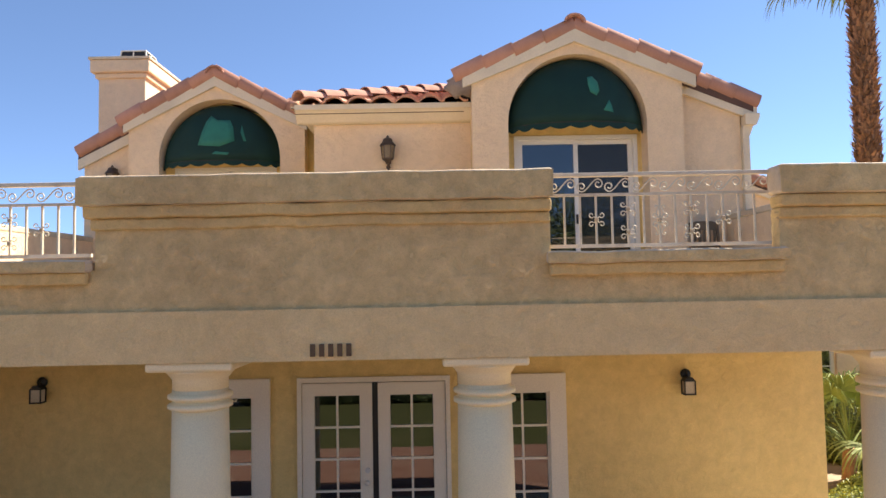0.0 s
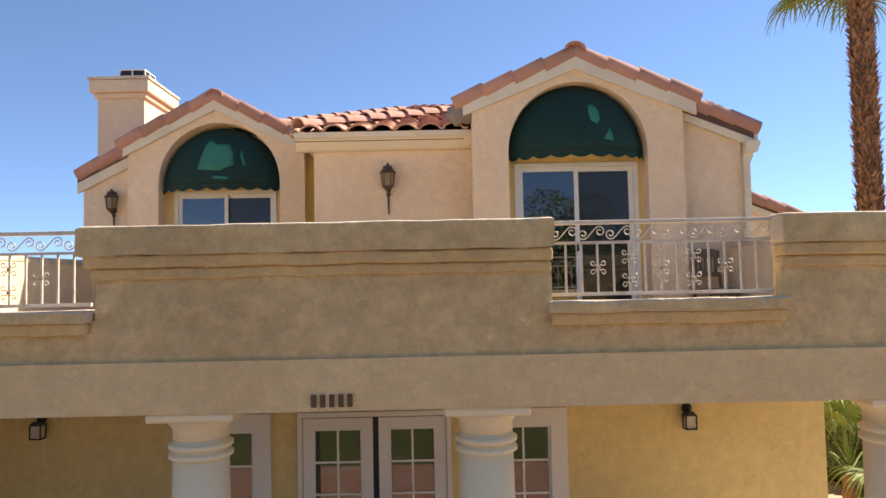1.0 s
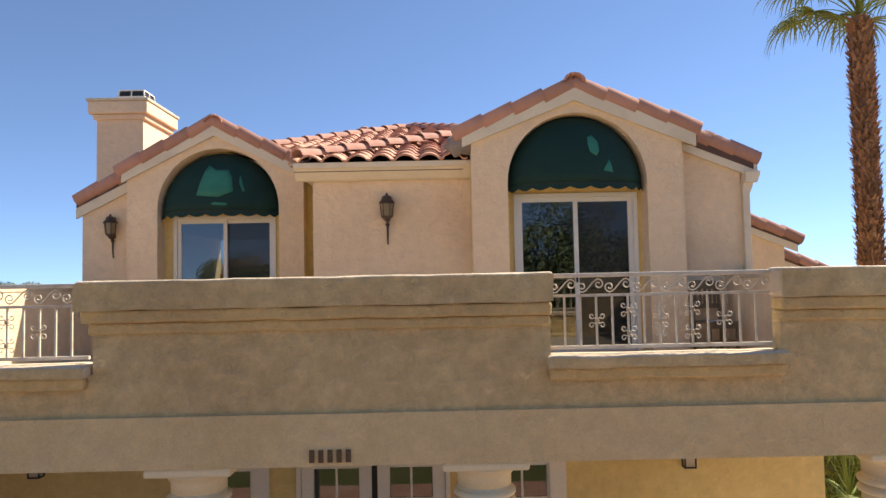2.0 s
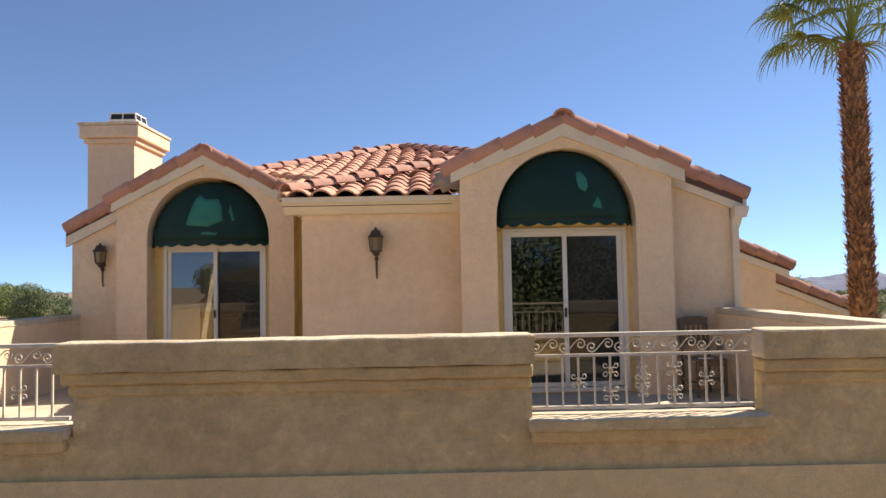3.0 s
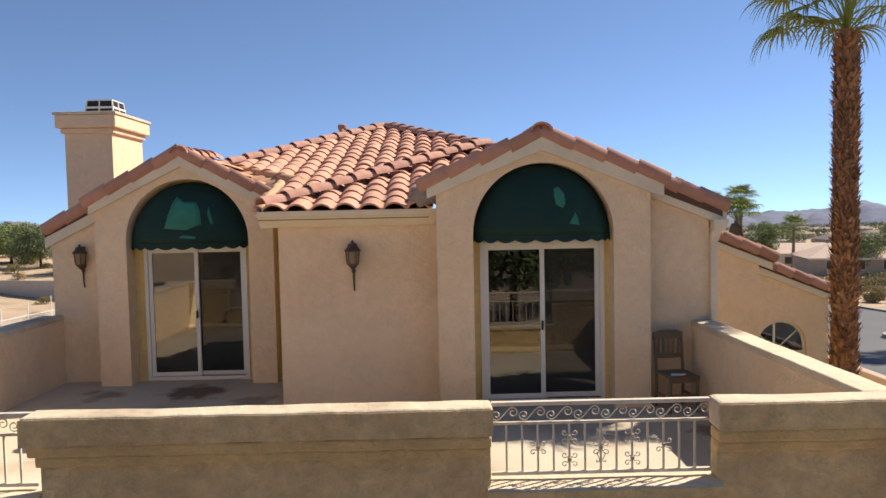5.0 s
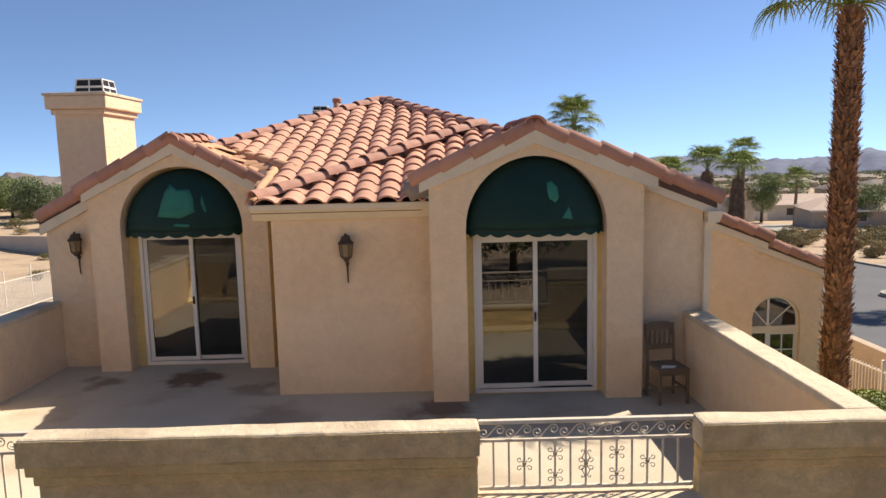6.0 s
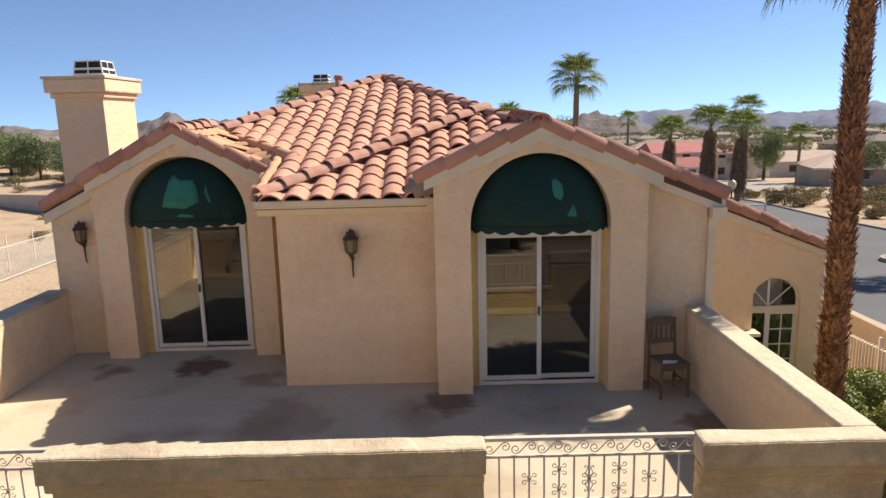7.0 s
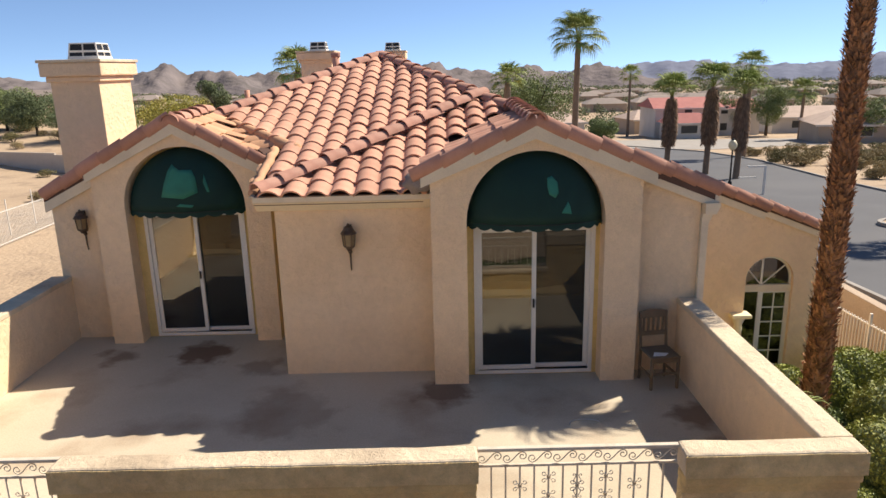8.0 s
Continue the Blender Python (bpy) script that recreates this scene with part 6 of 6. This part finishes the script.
# ---- trees and scrub ----
for i, (x, y, h, rx, rzz, mt, lb) in enumerate(((11.82, 85.87, 10.6, 4.6, 3.8, M_TREE, "broad olive-green tree behind the roof"), (-35.91, 114.46, 10.5, 2.6, 2.6, M_TREEDARK, "one round dark green tree"), (-20.75, 57.28, 7.6, 4.0, 2.5, M_PALOVERDE, "rounded yellow-green desert tree beyond the chimney"),
                                                (-66.96, 112.55, 5.2, 5.0, 2.6, M_TREE, "broad green tree beyond the lot"), (-57.01, 110.65, 4.4, 4.2, 2.2, M_TREE, "broad green tree beyond the lot"), (-51.32, 99.21, 5.0, 4.0, 2.4, M_TREEDARK, "rounded dark tree beyond the lot wall"),
                                                (-75.81, 118.27, 4.6, 4.4, 2.2, M_TREEDARK, "dark tree beyond the lot"), (58.58, 95.4, 5.6, 3.6, 2.6, M_TREE, "green tree beside the bungalow"), (63.47, 91.59, 4.4, 3.2, 2.1, M_LEAFY, "light green tree beside the bungalow"),
                                                (54.14, 116.37, 8.2, 4.0, 3.2, M_TREE, "dense green tree behind the street"), (49.3, 122.08, 7.2, 3.4, 3.0, M_TREE, "dense green tree behind the street"), (24.88, 106.84, 4.0, 2.6, 1.8, M_TREE, "round green tree before the red-roofed house"),
                                                (-6.96, 112.55, 8.0, 4.0, 3.0, M_TREEDARK, "dark tree behind the roof"), (72.88, 106.84, 7.0, 4.5, 3.2, M_TREEDARK, "dark tree far along the street"),
                                                (-28.5, -33, 5.6, 3.6, 2.4, M_TREEDARK, "low dark tree beyond the lawn"), (-15.2, -34, 6.4, 4.0, 2.8, M_TREEDARK, "low dark tree beyond the lawn"), (0.5, -35, 9.5, 4.5, 4.0, M_TREEDARK, "low dark tree beyond the lawn"), (8.5, -34, 9.8, 4.5, 4.2, M_TREEDARK, "low dark tree beyond the lawn"), (26.6, -35, 5.8, 3.8, 2.5, M_TREEDARK, "low dark tree beyond the lawn"))):
    tree("tree", (x, y, land_z(x, y)), h, rx, rzz, 50 + i, mt, lb, *((32000, 0.06) if mt == M_PALOVERDE else (15000, 0.11)))

for i, (x, y, h, rx) in enumerate(((-60.5, 106.0, 6.2, 3.8), (-68.0, 111.0, 6.8, 4.4), (-75.0, 117.0, 6.4, 4.2), (-52.0, 112.0, 5.6, 3.6), (-45.0, 116.0, 5.2, 3.4))):
    tree("tree", (x, y, land_z(x, y)), h, rx, 2.7, 140 + i, M_TREE if i % 2 else M_TREEDARK, "broad green tree beyond the lot wall", 11000, 0.13)
for i, (x, y, h, rx) in enumerate(((3.6, -15.0, 6.4, 3.8), (-2.4, -17.0, 5.8, 3.6), (9.2, -17.5, 7.0, 4.2), (-8.6, -16.0, 5.4, 3.6))):
    tree("tree", (x, y, 0), h, rx, 2.9, 120 + i, M_TREEDARK, "dense dark tree across the lawn", 9000, 0.13)

rs = random.Random(77)
kinds = [shrub("desert_shrub", (-30, 52, land_z(-30, 52)), 0.9, 0.8, 90 + i, mt, "dry rounded desert shrub on the sand", 1500, 0.05, "desert shrubs") for i, mt in enumerate((M_SCRUB, M_SCRUB2, M_SCRUB))]
kinds[1].matrix_world = pose(-40, 71, land_z(-40, 71), 0, 0, 40)
kinds[2].matrix_world = pose(34, 60, land_z(34, 60), 0, 0, 80)
spots = [(rs.uniform(-97, -30), rs.uniform(78, 124), rs.uniform(0.9, 2.0)) for _ in range(46)] + [(rs.uniform(33.2, 50), rs.uniform(42, 80), rs.uniform(0.7, 1.7)) for _ in range(105)] + [(rs.uniform(-34, -14), rs.uniform(21, 57), rs.uniform(0.25, 0.6)) for _ in range(18)]
for x, y, s in spots:
    if y < 0.72 * abs(x) + 10 and x < -36:
        continue
    copy_thing(rs.choice(kinds), pose(x, y, land_z(x, y), 0, 0, rs.uniform(0, 360)) @ Matrix.Scale(s, 4))


# ---- far town and hills ----
def far_town():
    rr = random.Random(9)
    for lo, hi, count, leaves, size in ((150, 420, 1300, 110000, 0.30), (420, 1700, 6500, 130000, 0.9)):
        blobs = []
        for _ in range(count):
            az = rr.uniform(-0.62, 0.78)
            r = lo * (hi / lo) ** rr.random()
            s = rr.uniform(0.8, 2.0) * (1 + r / 900)
            x, y = r * math.sin(az), r * math.cos(az)
            blobs.append((x, y, land_z(x, y) + s * 0.6, s * rr.uniform(0.8, 1.6), s, s * rr.uniform(0.7, 1.2)))
        tagged(leaf_cloud("far_woods", blobs, leaves, size, M_TREEDARK, None, int(lo), 0.3), "scattered dark trees through the far town", "woods", "", "stuff")
    for name, wm, count in (("far_rooftops", M_FARROOF, 150), ("far_walls", M_HOUSETAN, 150)):
        rr = random.Random(10)
        v, f = [], []
        for _ in range(count):
            az = rr.uniform(-0.6, 0.75)
            r = 260 * (1400 / 260) ** rr.random()
            x, y = r * math.sin(az), r * math.cos(az)
            z, w, d, h = land_z(x, y) - 0.5, rr.uniform(5, 9), rr.uniform(4, 6), rr.uniform(3, 4)
            k = len(v)
            if name == "far_walls":
                v += [(x + a * w, y + b * d, zz) for zz in (z, z + h) for a, b in ((-1, -1), (1, -1), (1, 1), (-1, 1))]
                f += [(k, k + 1, k + 5, k + 4), (k + 1, k + 2, k + 6, k + 5), (k + 2, k + 3, k + 7, k + 6), (k + 3, k, k + 4, k + 7)]
            else:
                v += [(x + a * w * 1.1, y + b * d * 1.1, z + h) for a, b in ((-1, -1), (1, -1), (1, 1), (-1, 1))] + [(x - w * 0.5, y, z + h + 2), (x + w * 0.5, y, z + h + 2)]
                f += [(k, k + 1, k + 5, k + 4), (k + 1, k + 2, k + 5), (k + 2, k + 3, k + 4, k + 5), (k + 3, k, k + 4)]
        tagged(mesh_object(name, v, f, wm), "low pale houses of the far town", "town", "", "stuff")


far_town()


def hills(name, r0, r1, profile, mat, label, rough, seed):
    """A rugged range: ridge heights by bearing, falling away to both sides."""
    v, f = [], []
    n, m = 420, 22
    a0, a1 = -0.95, 0.95
    for j in range(m + 1):
        t = j / m
        r = r0 + (r1 - r0) * t
        for i in range(n + 1):
            az = a0 + (a1 - a0) * i / n
            x, y = r * math.sin(az), r * math.cos(az)
            ridge = profile(az)
            sh = math.sin(math.pi * min(1.0, t * 1.15)) ** 0.8 if t < 0.87 else 0.0
            q = noise.fractal(Vector((az * 22 + seed, t * 3.2, seed)), 0.9, 2.1, 6)
            v.append((x, y, land_z(x, y) - 6 + ridge * sh * (0.78 + rough * q)))
    for j in range(m):
        for i in range(n):
            a = j * (n + 1) + i
            f.append((a, a + 1, a + n + 2, a + n + 1))
    tagged(mesh_object(name, v, f, mat, None, True), label, "hills", "", "structure")


def bump(az, c, w, h):
    return h * math.exp(-((az - c) / w) ** 2)


hills("backdrop_near_hills", 1250, 1900, lambda a: 26 + bump(a, 0.027 + 1.049 * -0.37, 0.05, 38) + bump(a, 0.027 + 1.049 * -0.28, 0.05, 34) + bump(a, 0.027 + 1.049 * -0.20, 0.04, 30) + bump(a, 0.027 + 1.049 * -0.60, 0.1, 22) + bump(a, 0.027 + 1.049 * -0.02, 0.05, 58) + bump(a, 0.027 + 1.049 * 0.10, 0.05, 36) + bump(a, 0.027 + 1.049 * 0.19, 0.04, 42) - bump(a, 0.027 + 1.049 * 0.5, 0.2, 26) + bump(a, 0.027 + 1.049 * 0.62, 0.06, 22), M_ROCKHILL, "bare brown rocky hills on the skyline", 0.45, 3.0)
hills("backdrop_far_range", 2600, 4000, lambda a: 90 + bump(a, 0.027 + 1.049 * 0.29, 0.06, 62) + bump(a, 0.027 + 1.049 * 0.40, 0.05, 30) + bump(a, 0.027 + 1.049 * 0.50, 0.06, 42) + bump(a, 0.027 + 1.049 * 0.18, 0.08, 35), M_FARHILL, "mountain range on the skyline, haze put into its blue", 0.25, 11.0)

# bricks of the walkway before the porch, nearest ones single
BRICK = bpy.data.meshes.new("brick")
bm = boxed(-0.098, 0.098, -0.046, 0.046, 0.0, 0.02)
bm.to_mesh(BRICK)
bm.free()
BRICK.materials.append(M_BRICKWAY)
v, f = [], []
for j in range(33):
    for i in range(60):
        x, y = -7.5 + i * 0.206 + (0.103 if j % 2 else 0), 1.57 + j * 0.1
        if j >= 28 and -4 < x < 3:
            piece("brick", BRICK, path, Matrix.Translation((x, y, 0.021)))
        else:
            k = len(v)
            v += [(x + a * 0.098, y + b * 0.046, z) for z in (0.021, 0.041) for a, b in ((-1, -1), (1, -1), (1, 1), (-1, 1))]
            f += [(k + 4, k + 5, k + 6, k + 7), (k, k + 1, k + 5, k + 4), (k + 1, k + 2, k + 6, k + 5), (k + 2, k + 3, k + 7, k + 6), (k + 3, k, k + 4, k + 7)]
tagged(mesh_object("paving_bricks", v, f, M_BRICKWAY, path), "", "", "", "stuff")
